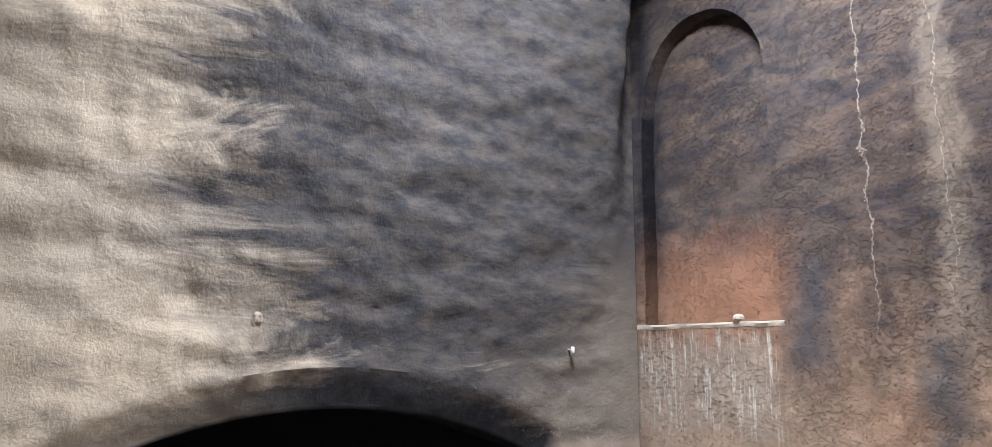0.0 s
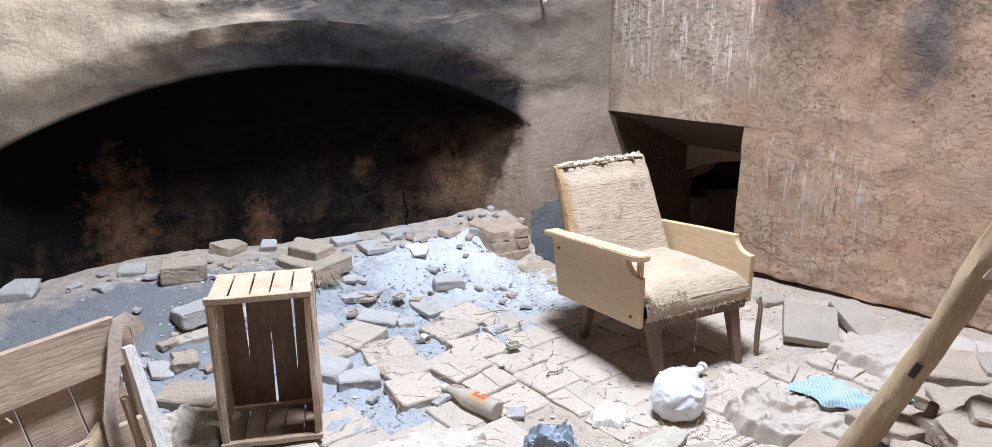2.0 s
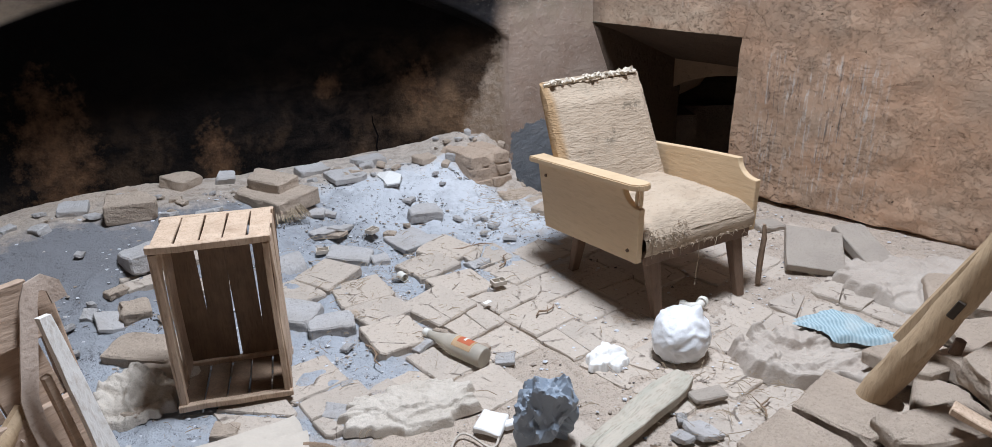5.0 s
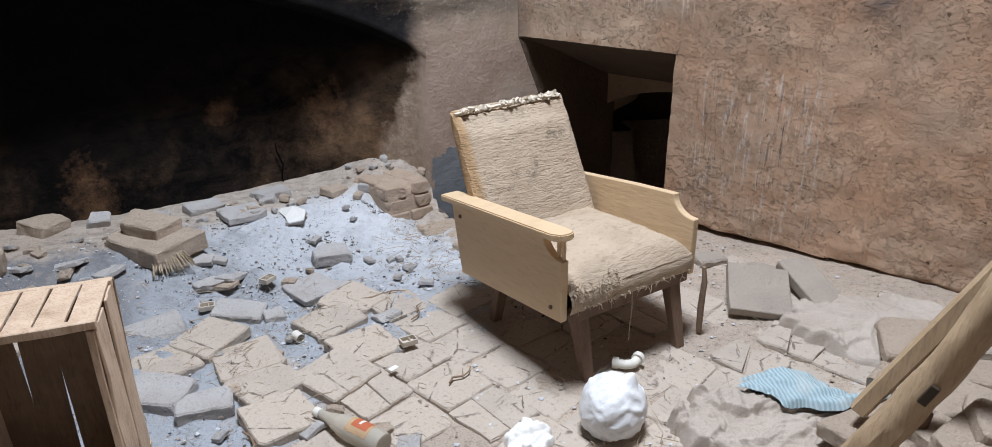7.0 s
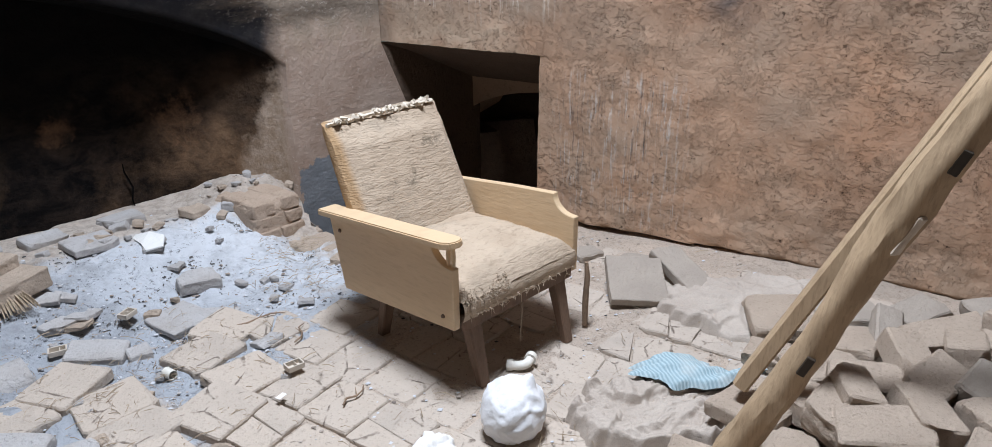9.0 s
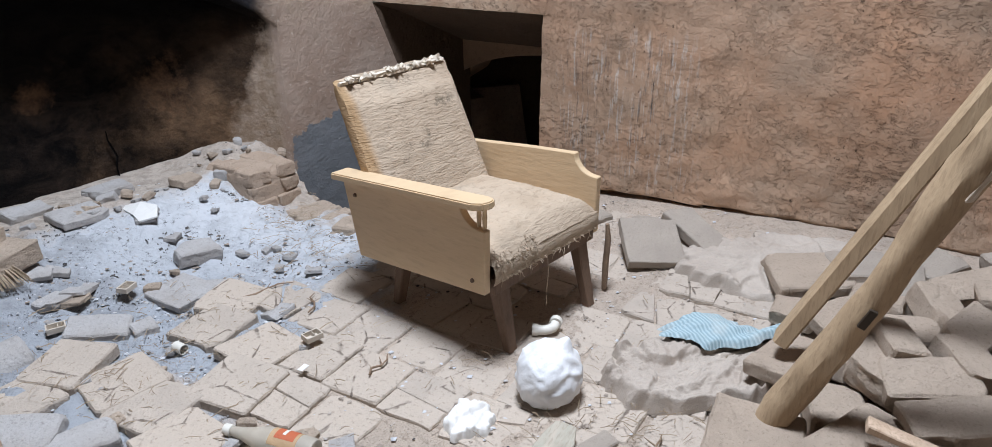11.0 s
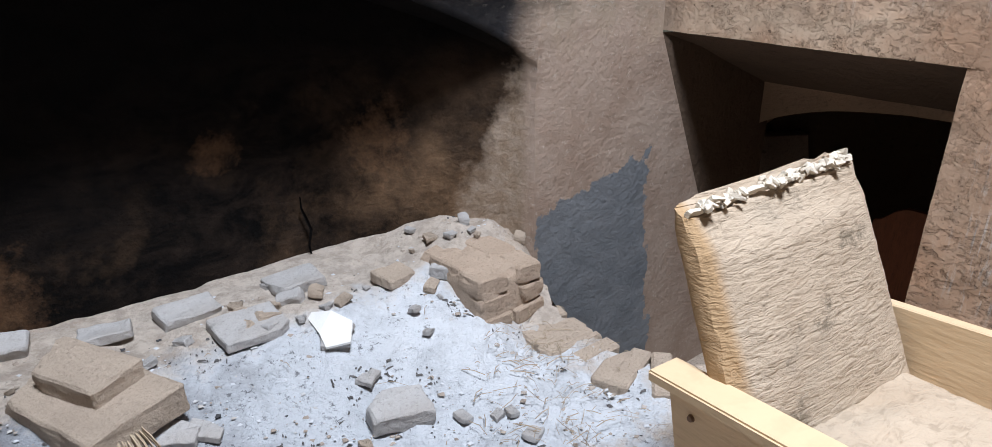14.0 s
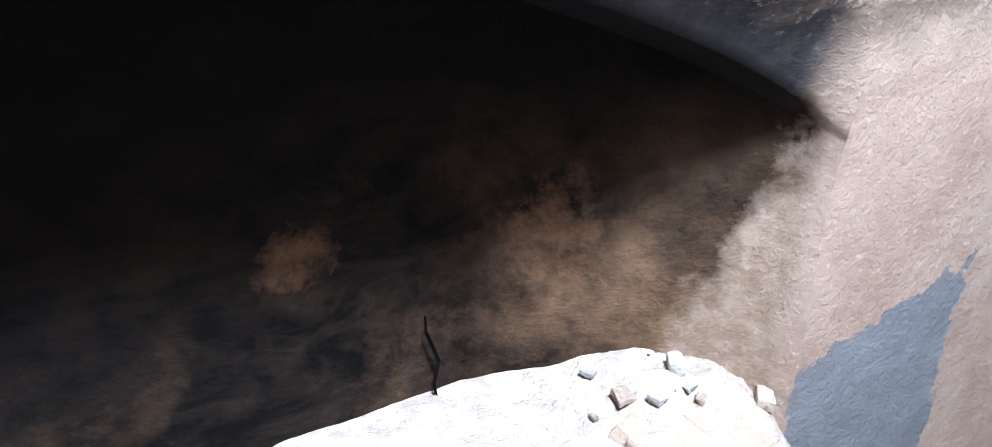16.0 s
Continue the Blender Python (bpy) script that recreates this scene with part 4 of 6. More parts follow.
# ---- rubble, bricks and slabs ----
def stone_mesh(size, seed, rough=0.012, bevel=0.012, cuts=3):
    bm = box(size, (0, 0, 0), (0, 0, 0), bevel, cuts, 0, seed)
    r = random.Random(seed)
    shear = [r.uniform(-0.08, 0.08) for _ in range(3)]
    chips = [Vector((r.choice((-1, 1)) * size[0] / 2, r.choice((-1, 1)) * size[1] / 2, r.choice((-1, 1)) * size[2] / 2)) for _ in range(3)]
    ang, cut = r.uniform(0, 6.28), r.uniform(0.30, 0.5)
    brk = Vector((math.cos(ang), math.sin(ang), r.uniform(-0.4, 0.4))).normalized()
    ext = cut * (abs(brk.x) * size[0] + abs(brk.y) * size[1])
    for v in bm.verts:
        v.co.x += shear[0] * v.co.y
        v.co.y += shear[1] * v.co.x
        for c in chips:                          # knocked-off corners
            d = (v.co - c).length
            reach = 0.15 * min(size[0], size[1])
            if d < reach:
                v.co -= c.normalized() * (reach - d) * 0.6
        over = v.co.dot(brk) - ext + 0.3 * rough * 8 * noise.noise(v.co * 28 + Vector((seed, 0, 3)))
        if over > 0:                             # ragged broken end
            v.co -= brk * over * 0.9
        v.co += noise.noise_vector(v.co * 16 + Vector((seed * 5.1, seed, 0))) * rough
        v.co += noise.noise_vector(v.co * 55 + Vector((seed, 2, 0))) * rough * 0.45
    me = bpy.data.meshes.new("stone")
    bm.to_mesh(me)
    bm.free()
    return me


def plain_slab(size, seed):
    me = bpy.data.meshes.new("slab")
    bm = box(size, (0, 0, 0), (0, 0, 0), 0.003, 3, 0.004, seed)
    bm.to_mesh(me)
    bm.free()
    return me


def lay(name, me, material, x, y, z, turn, label, category, group="", pitch=0, roll=0):
    me = me.copy() if me.materials else me
    me.materials.append(material)
    ob = new(name, me)
    ob.matrix_basis = pose(x, y, z, pitch, roll, turn)
    return tagged(ob, label, category, group)


M_ASHY = earth("ash_covered_brick", (0.54, 0.53, 0.53), (0.45, 0.42, 0.40), (0.27, 0.25, 0.24), 5, 0.012, 0.56)
M_SLAB = earth("grey_clay_slab", (0.45, 0.395, 0.34), (0.385, 0.335, 0.29), (0.26, 0.22, 0.19), 6, 0.010, 0.58)

# bricks and broken blocks lying in and round the ash: place, size, turn, tilt
ASH = [
    (-1.46, 4.04, 0.11, 0.30, 0.22, 0.12, 22, 3, M_BRICK), (-1.30, 3.72, 0.05, 0.26, 0.20, 0.10, 40, -4, M_BRICK),
    (-1.38, 4.50, 0.16, 0.28, 0.22, 0.10, 70, 8, M_BRICK), (-1.18, 4.56, 0.18, 0.15, 0.12, 0.10, 20, 20, M_BRICK),
    (-0.86, 4.28, 0.10, 0.33, 0.25, 0.085, -40, 3, M_BRICK), (-0.90, 4.33, 0.15, 0.29, 0.16, 0.095, -34, 4, M_BRICK),
    (-0.75, 4.73, 0.16, 0.27, 0.16, 0.07, 38, 6, M_ASHY), (-0.96, 4.64, 0.17, 0.22, 0.16, 0.05, 20, -4, M_ASHY),
    (-0.47, 3.89, 0.045, 0.23, 0.14, 0.075, -12, 4, M_ASHY), (-0.33, 3.85, 0.035, 0.09, 0.09, 0.06, 20, 0, M_ASHY),
    (-0.20, 4.08, 0.05, 0.22, 0.21, 0.035, -52, 2, M_ASHY), (-0.07, 4.04, 0.05, 0.20, 0.17, 0.03, -20, -3, M_ASHY),
    (-0.13, 4.32, 0.07, 0.19, 0.13, 0.08, 15, 5, M_ASHY), (-0.65, 3.36, 0.035, 0.25, 0.17, 0.075, -18, 3, M_ASHY),
    (-0.48, 3.28, 0.035, 0.19, 0.13, 0.07, 12, 2, M_ASHY), (-0.41, 3.34, 0.02, 0.08, 0.06, 0.045, 30, 0, M_BRICK),
    (-1.24, 3.38, 0.045, 0.17, 0.15, 0.10, 25, 10, M_BRICK), (-1.12, 3.14, 0.03, 0.27, 0.18, 0.06, -8, 3, M_BRICK),
    (-1.36, 3.52, 0.03, 0.13, 0.09, 0.05, 50, 0, M_BRICK), (-2.15, 3.8, 0.08, 0.30, 0.26, 0.11, 12, 4, M_BRICK),
    (-1.0, 3.0, 0.03, 0.22, 0.20, 0.05, 30, 2, M_BRICK), (-1.05, 2.85, 0.03, 0.18, 0.14, 0.06, 70, 0, M_BRICK),
    (-0.74, 2.40, 0.02, 0.10, 0.08, 0.05, 20, 0, M_BRICK), (-0.64, 2.44, 0.02, 0.20, 0.13, 0.045, 35, 6, M_BRICK),
    (0.40, 2.26, 0.03, 0.24, 0.12, 0.07, -18, 0, M_BRICK), (-0.55, 4.62, 0.13, 0.22, 0.18, 0.04, 30, 4, M_ASHY),
    (-0.45, 4.88, 0.17, 0.20, 0.16, 0.05, 28, -4, M_ASHY), (-0.12, 4.86, 0.17, 0.13, 0.11, 0.05, 40, 5, M_BRICK),
    (-1.6, 4.30, 0.12, 0.18, 0.14, 0.06, 60, 0, M_BRICK), (-1.75, 4.1, 0.12, 0.2, 0.2, 0.06, 15, 5, M_BRICK),
    (-1.0, 3.9, 0.04, 0.10, 0.08, 0.05, 0, 0, M_ASHY), (-0.62, 4.08, 0.04, 0.12, 0.09, 0.04, 45, 0, M_ASHY),
]
for i, (x, y, z, a, b, c, turn, tilt, m) in enumerate(ASH):
    if y > 4.2 and x < -0.6 and i not in (4, 5) or x < -1.2:
        a, b, c = a * 0.72, b * 0.72, c * 0.8
        m = M_ASHY if i % 2 else m
    big = a > 0.22
    flat = i > 1 and i != 4
    if flat:                                     # low pieces sunk in the ash
        a, b, c = a * 0.9, b * 0.9, c * 0.8
    z = floor_z(x, y) + c * (0.2 if flat else 0.34) + (0.062 if i == 5 else 0.0)
    lay("mud_brick" if big else "brick_fragment", stone_mesh((a, b, c), 20 + i, 0.006, min(0.006, c * 0.12), 5), m, x, y, z, turn,
        ("broken mud brick lying in pale ash" if m is M_ASHY else "rough tan mud brick lying on the dusty floor") if big else "small broken piece of tan mud brick", "brick", "bricks round the ash", tilt, tilt * 0.6)

# broken lumps along the alcove's foot and behind the plinth
lumps = [stone_mesh((0.07, 0.05, 0.035), 430 + k, 0.008, 0.003, 2) for k in range(6)]
for k, me in enumerate(lumps):
    me.materials.append(M_BRICK if k % 2 else M_ASHY)
strew = random.Random(23)
for i in range(48):
    if i < 38:
        q = CUSP + D * strew.uniform(0.15, 2.7) + NB * (-0.16 + 0.14 * strew.random())
    else:
        q = CUSP + D * strew.uniform(0.03, 0.5) + NB * strew.uniform(-0.10, 0.10)
    if in_pit(q.x, q.y):
        continue
    ob = new("clay_lump", lumps[i % 6])
    k = 0.3 + 1.0 * strew.random() ** 2
    ob.matrix_basis = pose(q.x, q.y, floor_z(q.x, q.y) + 0.006 * k, strew.uniform(-20, 20), strew.uniform(-20, 20), strew.uniform(0, 360)) @ Matrix.Diagonal((k, k, k, 1))
    tagged(ob, "crumbled lump of clay at the foot of the alcove", "clay", "clay lumps")

# flat shards half sunk in the ash and on the pavers
shards = [stone_mesh((0.10, 0.075, 0.016), 400 + k, 0.006, 0.002, 1) for k in range(8)]
pick = random.Random(17)
for i in range(130):
    if i < 95:
        q = CUSP + D * pick.uniform(0.1, 2.6) + NB * pick.uniform(-0.3, 1.3)
    else:
        q = Vector((pick.uniform(-1.1, 1.7), pick.uniform(2.2, 3.3)))
    if in_pit(q.x, q.y) or (0.3 < q.x < 1.3 and q.y > 2.8) or (q.x > 0.2 and q.y > 4.5):
        continue
    ob = new("clay_shard", shards[i % 8])
    if not shards[i % 8].materials:
        shards[i % 8].materials.append(M_ASHY if i % 3 else M_BRICK)
    k = 0.35 + 0.9 * pick.random() ** 2
    ob.matrix_basis = pose(q.x, q.y, floor_z(q.x, q.y) + 0.008, pick.uniform(-14, 14), pick.uniform(-14, 14), pick.uniform(0, 360)) @ Matrix.Diagonal((k, k, min(1.2, 0.7 + k * 0.5), 1))
    tagged(ob, "flat broken clay shard lying in ash and dust", "shard", "clay shards")

# heap of bricks and slabs at the foot of the long wall
HEAP = [
    (0.89, 2.31, 0.07, 0.26, 0.25, 0.14, 38, 0), (1.12, 2.47, 0.07, 0.26, 0.25, 0.14, 38, 2), (1.29, 2.32, 0.14, 0.34, 0.15, 0.055, 5, 5),
    (1.32, 2.26, 0.08, 0.26, 0.15, 0.06, -20, -8), (1.57, 2.48, 0.12, 0.22, 0.16, 0.08, 25, 8), (1.46, 2.66, 0.09, 0.28, 0.22, 0.05, 20, -5),
    (1.94, 3.07, 0.09, 0.30, 0.27, 0.05, -30, 3), (1.60, 2.36, 0.13, 0.25, 0.16, 0.07, -35, 10), (1.10, 2.2, 0.04, 0.30, 0.25, 0.07, 15, 0),
    (1.36, 2.12, 0.08, 0.26, 0.18, 0.08, 40, 8), (1.95, 2.58, 0.13, 0.24, 0.12, 0.09, 60, 12), (2.19, 2.64, 0.12, 0.28, 0.14, 0.06, -20, 15),
    (2.39, 2.64, 0.12, 0.25, 0.12, 0.08, 55, -10), (1.88, 2.44, 0.15, 0.20, 0.13, 0.09, 5, 16), (1.77, 2.57, 0.10, 0.22, 0.15, 0.07, -40, 4),
    (2.0, 2.82, 0.09, 0.26, 0.18, 0.06, 30, -9), (1.97, 2.36, 0.15, 0.16, 0.13, 0.10, 20, 18), (1.93, 2.24, 0.14, 0.26, 0.14, 0.10, -15, 0),
    (1.74, 2.35, 0.13, 0.21, 0.13, 0.10, 70, 9), (1.58, 2.60, 0.07, 0.18, 0.12, 0.08, 10, -6), (2.12, 2.80, 0.10, 0.28, 0.10, 0.06, 45, 20),
    (2.23, 2.43, 0.15, 0.22, 0.16, 0.10, -50, 8), (2.08, 2.50, 0.18, 0.19, 0.12, 0.08, 35, -14), (1.70, 2.14, 0.12, 0.26, 0.14, 0.08, 25, 6),
    (2.35, 2.86, 0.10, 0.24, 0.13, 0.05, 5, 10), (2.52, 2.5, 0.14, 0.25, 0.14, 0.09, 70, 0), (1.80, 2.78, 0.09, 0.25, 0.20, 0.05, -10, 5),
    (1.72, 2.92, 0.08, 0.20, 0.15, 0.05, 35, -4), (2.15, 3.0, 0.09, 0.27, 0.24, 0.045, -25, -3), (1.5, 2.22, 0.17, 0.24, 0.13, 0.05, -25, 12),
    (1.85, 2.12, 0.16, 0.22, 0.14, 0.09, 50, -8), (2.05, 2.2, 0.2, 0.24, 0.13, 0.08, -5, 10), (1.22, 2.06, 0.05, 0.25, 0.2, 0.06, -30, 4),
    (1.64, 2.5, 0.16, 0.17, 0.11, 0.08, 65, 8), (1.40, 2.46, 0.06, 0.2, 0.16, 0.08, 50, 0), (2.3, 2.52, 0.2, 0.2, 0.12, 0.09, 15, -12),
]
for i, (x, y, z, a, b, c, turn, tilt) in enumerate(HEAP):
    z = floor_z(x, y) + max(c * 0.42, z * 0.85)
    lay("mud_brick" if c > 0.055 else "clay_slab", stone_mesh((a * 0.94, b * 0.94, c), 70 + i, 0.0045, min(0.007, c * 0.12), 5), M_BRICK if i % 4 or i < 6 else M_SLAB, x, y, z, turn,
        "dusty mud brick in a heap of fallen rubble" if c > 0.055 else "thin dusty clay slab in the rubble heap", "brick", "rubble heap", tilt, -tilt * 0.7)
# pieces of rendered floor beside the heap
lay("clay_slab", plain_slab((0.24, 0.24, 0.04), 201), M_SLAB, 1.60, 3.575, 0.082, -20, "square grey clay slab leaning on rubble by the wall", "slab", "slabs by the wall", 24, 4)
lay("clay_slab", stone_mesh((0.13, 0.30, 0.05), 202, 0.004, 0.004, 5), M_SLAB, 1.83, 3.585, 0.09, 4, "narrow broken grey clay slab beside the square one", "slab", "slabs by the wall", 14, -8)
lay("brick_fragment", stone_mesh((0.2, 0.15, 0.05), 203, 0.006, 0.008), M_SLAB, 1.72, 3.80, 0.03, 30, "grey clay fragment under the leaning slabs", "brick", "slabs by the wall")
lay("brick_fragment", stone_mesh((0.14, 0.11, 0.04), 204, 0.006, 0.008), M_SLAB, 1.60, 4.02, 0.02, 10, "small grey clay fragment at the wall's foot", "brick", "slabs by the wall")
lay("brick_fragment", stone_mesh((0.12, 0.06, 0.02), 205, 0.004, 0.004), M_SLAB, 0.79, 2.69, 0.02, 10, "thin chip of fired clay on the floor", "brick")


M_PLINTH = earth("crumbling_red_brick", (0.60, 0.47, 0.37), (0.51, 0.39, 0.30), (0.26, 0.185, 0.14), 6, 0.016, 0.56)


# ---- stepped brick plinth beside the alcove ----
def build_plinth():
    pl = thing("brick_plinth", (0.185, 4.867, 0.015), 31, "low crumbling mud-brick plinth at the end of the alcove", "plinth")
    for course in range(3):
        z = 0.04 + 0.072 * course
        inset = 0.012 * course
        for k, (x, y, a, b) in enumerate(((-0.075, -0.10, 0.14, 0.12), (0.070, -0.105, 0.14, 0.12), (-0.08, 0.04, 0.13, 0.16), (0.07, 0.05, 0.14, 0.17))):
            ob = new("brick", stone_mesh((a - inset, b, 0.066), 300 + course * 7 + k, 0.004, 0.006))
            ob.data.materials.append(M_PLINTH)
            ob.parent = pl
            ob.matrix_basis = pose(x + 0.006 * (course % 2), y + inset * 0.4, z, 0, 0, 4 * math.sin(course * 2 + k))
    bm = box((0.27, 0.34, 0.2), (0, 0.02, 0.11), (0, 0, 0), 0.02, 4, 0.02, 5)
    part("mud_core", bm, M_PLINTH, pl, "crumbled mud filling", soft=True)


build_plinth()


# ---- crack in the alcove wall ----
def build_crack():
    pts = [(0.69, 0.12), (0.70, 0.20), (0.685, 0.26), (0.70, 0.31), (0.712, 0.35), (0.71, 0.39)]
    rows = []
    for i, (s, z) in enumerate(pts):
        w = 0.006 * math.sin(math.pi * (i + 0.6) / 6.2)
        rows.append([back_point(s - w, z, -0.425, 0.4), back_point(s, z, -0.433, 0.4), back_point(s + w, z, -0.425, 0.4)])
    # near-black ribbon paints the shade inside the open crack
    tagged(link("wall_crack", loft(rows), earth("crack_shade", (0.004, 0.0035, 0.0035), (0.006, 0.005, 0.005), (0.002, 0.002, 0.002))), "dark ribbon painted for the shade of an alcove wall crack", "crack", kind="structure")


build_crack()


# ---- clutter on the floor ----
def heap_cloth(name, at, size, turn, height, seed, material, label, category, n=90, freq=6.0, rest=None):
    """A rumpled cloth: long curving folds over soft heaves, its edge lying on the floor or on another cloth."""
    rows = []
    ca, sa = math.cos(radians(turn)), math.sin(radians(turn))
    tops = {}
    for i in range(n + 1):
        row = []
        for j in range(n + 1):
            a, b = 2 * i / n - 1, 2 * j / n - 1
            d = max(abs(a), abs(b))
            ang = math.atan2(b, a)
            rim = 1 + 0.26 * nz(math.cos(ang) * 1.6, math.sin(ang) * 1.6, seed, 1.6) + 0.12 * nz(math.cos(ang) * 6, math.sin(ang) * 6, seed)
            k = d / max(math.hypot(a, b), 1e-6) * rim
            x, y = a * k * size[0] / 2, b * k * size[1] / 2
            wx, wy = x + 0.09 * nz(x, y, seed, 4), y + 0.09 * nz(x, y, seed + 9, 4)
            n1, n2, n3 = nz(wx, wy, seed + 3, freq * 0.55), nz(wx * 0.6, wy * 1.2, seed + 13, freq * 0.8), nz(wx, wy, seed + 31, freq * 1.1)
            layers = 0.34 * smooth(-0.05, 0.02, n1) + 0.26 * smooth(0.03, 0.09, n2) + 0.22 * smooth(0.12, 0.20, n3)
            crease = max(0.0, 1 - 8 * abs(nz(wx * 0.6, wy, seed + 51, freq * 0.9))) * max(0.0, min(1.0, 0.5 + 2 * n2))
            sag = 0.25 + 0.5 * nz(wx, wy, seed + 7, freq * 0.5)
            rumple = 0.30 * (0.5 - abs(nz(wx, wy, seed + 77, freq * 2.6))) + 0.16 * (0.5 - abs(nz(wx, wy * 1.5, seed + 91, freq * 6)))
            z = height * (0.08 + layers + 0.32 * crease + 0.3 * max(0.0, sag) + rumple) * smooth(1.0, 0.93, d) + 0.012 * smooth(1.0, 0.985, d)
            px, py = at[0] + x * ca - y * sa, at[1] + x * sa + y * ca
            base = floor_z(px, py)
            if rest:
                base = max(base, rest.get((round(px / 0.03), round(py / 0.03)), 0.0))
            cell = (round(px / 0.03), round(py / 0.03))
            tops[cell] = max(tops.get(cell, 0.0), z + base)
            row.append((px - at[0], py - at[1], z + base - at[2]))
        rows.append(row)
    for _ in range(2 if rest else 0):
        rows = [[(p[0], p[1], sum(rows[max(0, min(n, i + e))][max(0, min(n, j + f))][2] for e in (-2, 0, 2) for f in (-2, 0, 2)) / 9) for j, p in enumerate(r)] for i, r in enumerate(rows)]
    ob = link(name, loft(rows), material)
    ob.data.shade_smooth()
    ob.location = at
    tagged(ob, label, category)
    return tops


def striped_cloth():
    k = Mat("blue_striped_cloth")
    w = k.put("ShaderNodeTexWave")
    k.t.links.new(k.co, w.inputs["Vector"])
    w.inputs["Scale"].default_value, w.inputs["Distortion"].default_value = 26, 3.0
    w.inputs["Detail"].default_value = 2.0
    c = k.mix(k.ramp(w.outputs["Fac"], 0.35, 0.65), (0.40, 0.52, 0.57), (0.29, 0.40, 0.45))
    c = k.mix(k.ramp(k.noise(7, 5), 0.45, 0.7, 0, 0.8), c, (0.55, 0.56, 0.54))
    k.bump((w.outputs["Fac"], 0.0015), (k.noise(60, 4), 0.002))
    return k.done(c, 0.95, spec=0.1)


def plastic(name, color, rough=0.4, tone=0.1):
    k = Mat(name)
    n = k.noise(9, 4, 0.6)
    c = k.mix(k.ramp(n, 0.4, 0.7, 0, tone * 4), color, tuple(v * 0.6 for v in color))
    k.bump((k.noise(30, 4, 0.6), 0.004))
    return k.done(c, rough, spec=0.4)


M_BLANKET = cloth("dusty_blanket", (0.52, 0.46, 0.405), (0.43, 0.37, 0.32), 1.0, 0.004)
M_BLUECLOTH = striped_cloth()
M_BAG = plastic("white_plastic_film", (0.82, 0.84, 0.87), 0.35, 0.05)
M_BLUEBAG = plastic("blue_grey_plastic_film", (0.27, 0.32, 0.385), 0.42, 0.12)
M_PAPER = plastic("crumpled_white_paper", (0.80, 0.79, 0.77), 0.8, 0.05)
M_RAG = cloth("pale_rag", (0.66, 0.60, 0.53), (0.56, 0.50, 0.43), 1.5, 0.005)
M_TWIG = wood("dry_twig", (0.30, 0.215, 0.15), (0.23, 0.16, 0.11), (0.13, 0.09, 0.065), 2)
M_STRAW = wood("dry_straw", (0.48, 0.39, 0.285), (0.37, 0.29, 0.205), (0.21, 0.16, 0.115), 2)
M_CARD = plastic("pale_cardboard", (0.57, 0.51, 0.44), 0.8, 0.08)

laid = heap_cloth("blanket", (1.30, 2.84, 0), (0.66, 0.40), -16, 0.07, 3, M_BLANKET, "crumpled dusty grey-brown blanket lying on the floor", "blanket", 150, 7.5)
heap_cloth("striped_cloth", (1.46, 2.94, 0), (0.44, 0.20), -26, 0.032, 12, M_BLUECLOTH, "pale blue striped cloth thrown on the blanket", "cloth", 70, 7, laid)
heap_cloth("dusty_mat", (1.95, 3.22, 0), (0.80, 0.40), -40, 0.045, 21, M_BLANKET, "rumpled dusty mat lying near the wall", "mat", 130, 5.5)
heap_cloth("rag", (-0.17, 2.73, 0), (0.48, 0.22), 14, 0.036, 31, M_RAG, "pale twisted rag lying on the pavers", "rag", 90, 8)
heap_cloth("paper_tissue", (0.52, 2.94, 0), (0.15, 0.13), 20, 0.03, 41, M_PAPER, "crumpled white paper tissue on the floor", "tissue", 40, 14)
heap_cloth("paper_tissue", (-0.26, 2.33, 0), (0.17, 0.11), 10, 0.03, 43, M_PAPER, "crumpled white plastic sheet on the floor", "tissue", 40, 12)


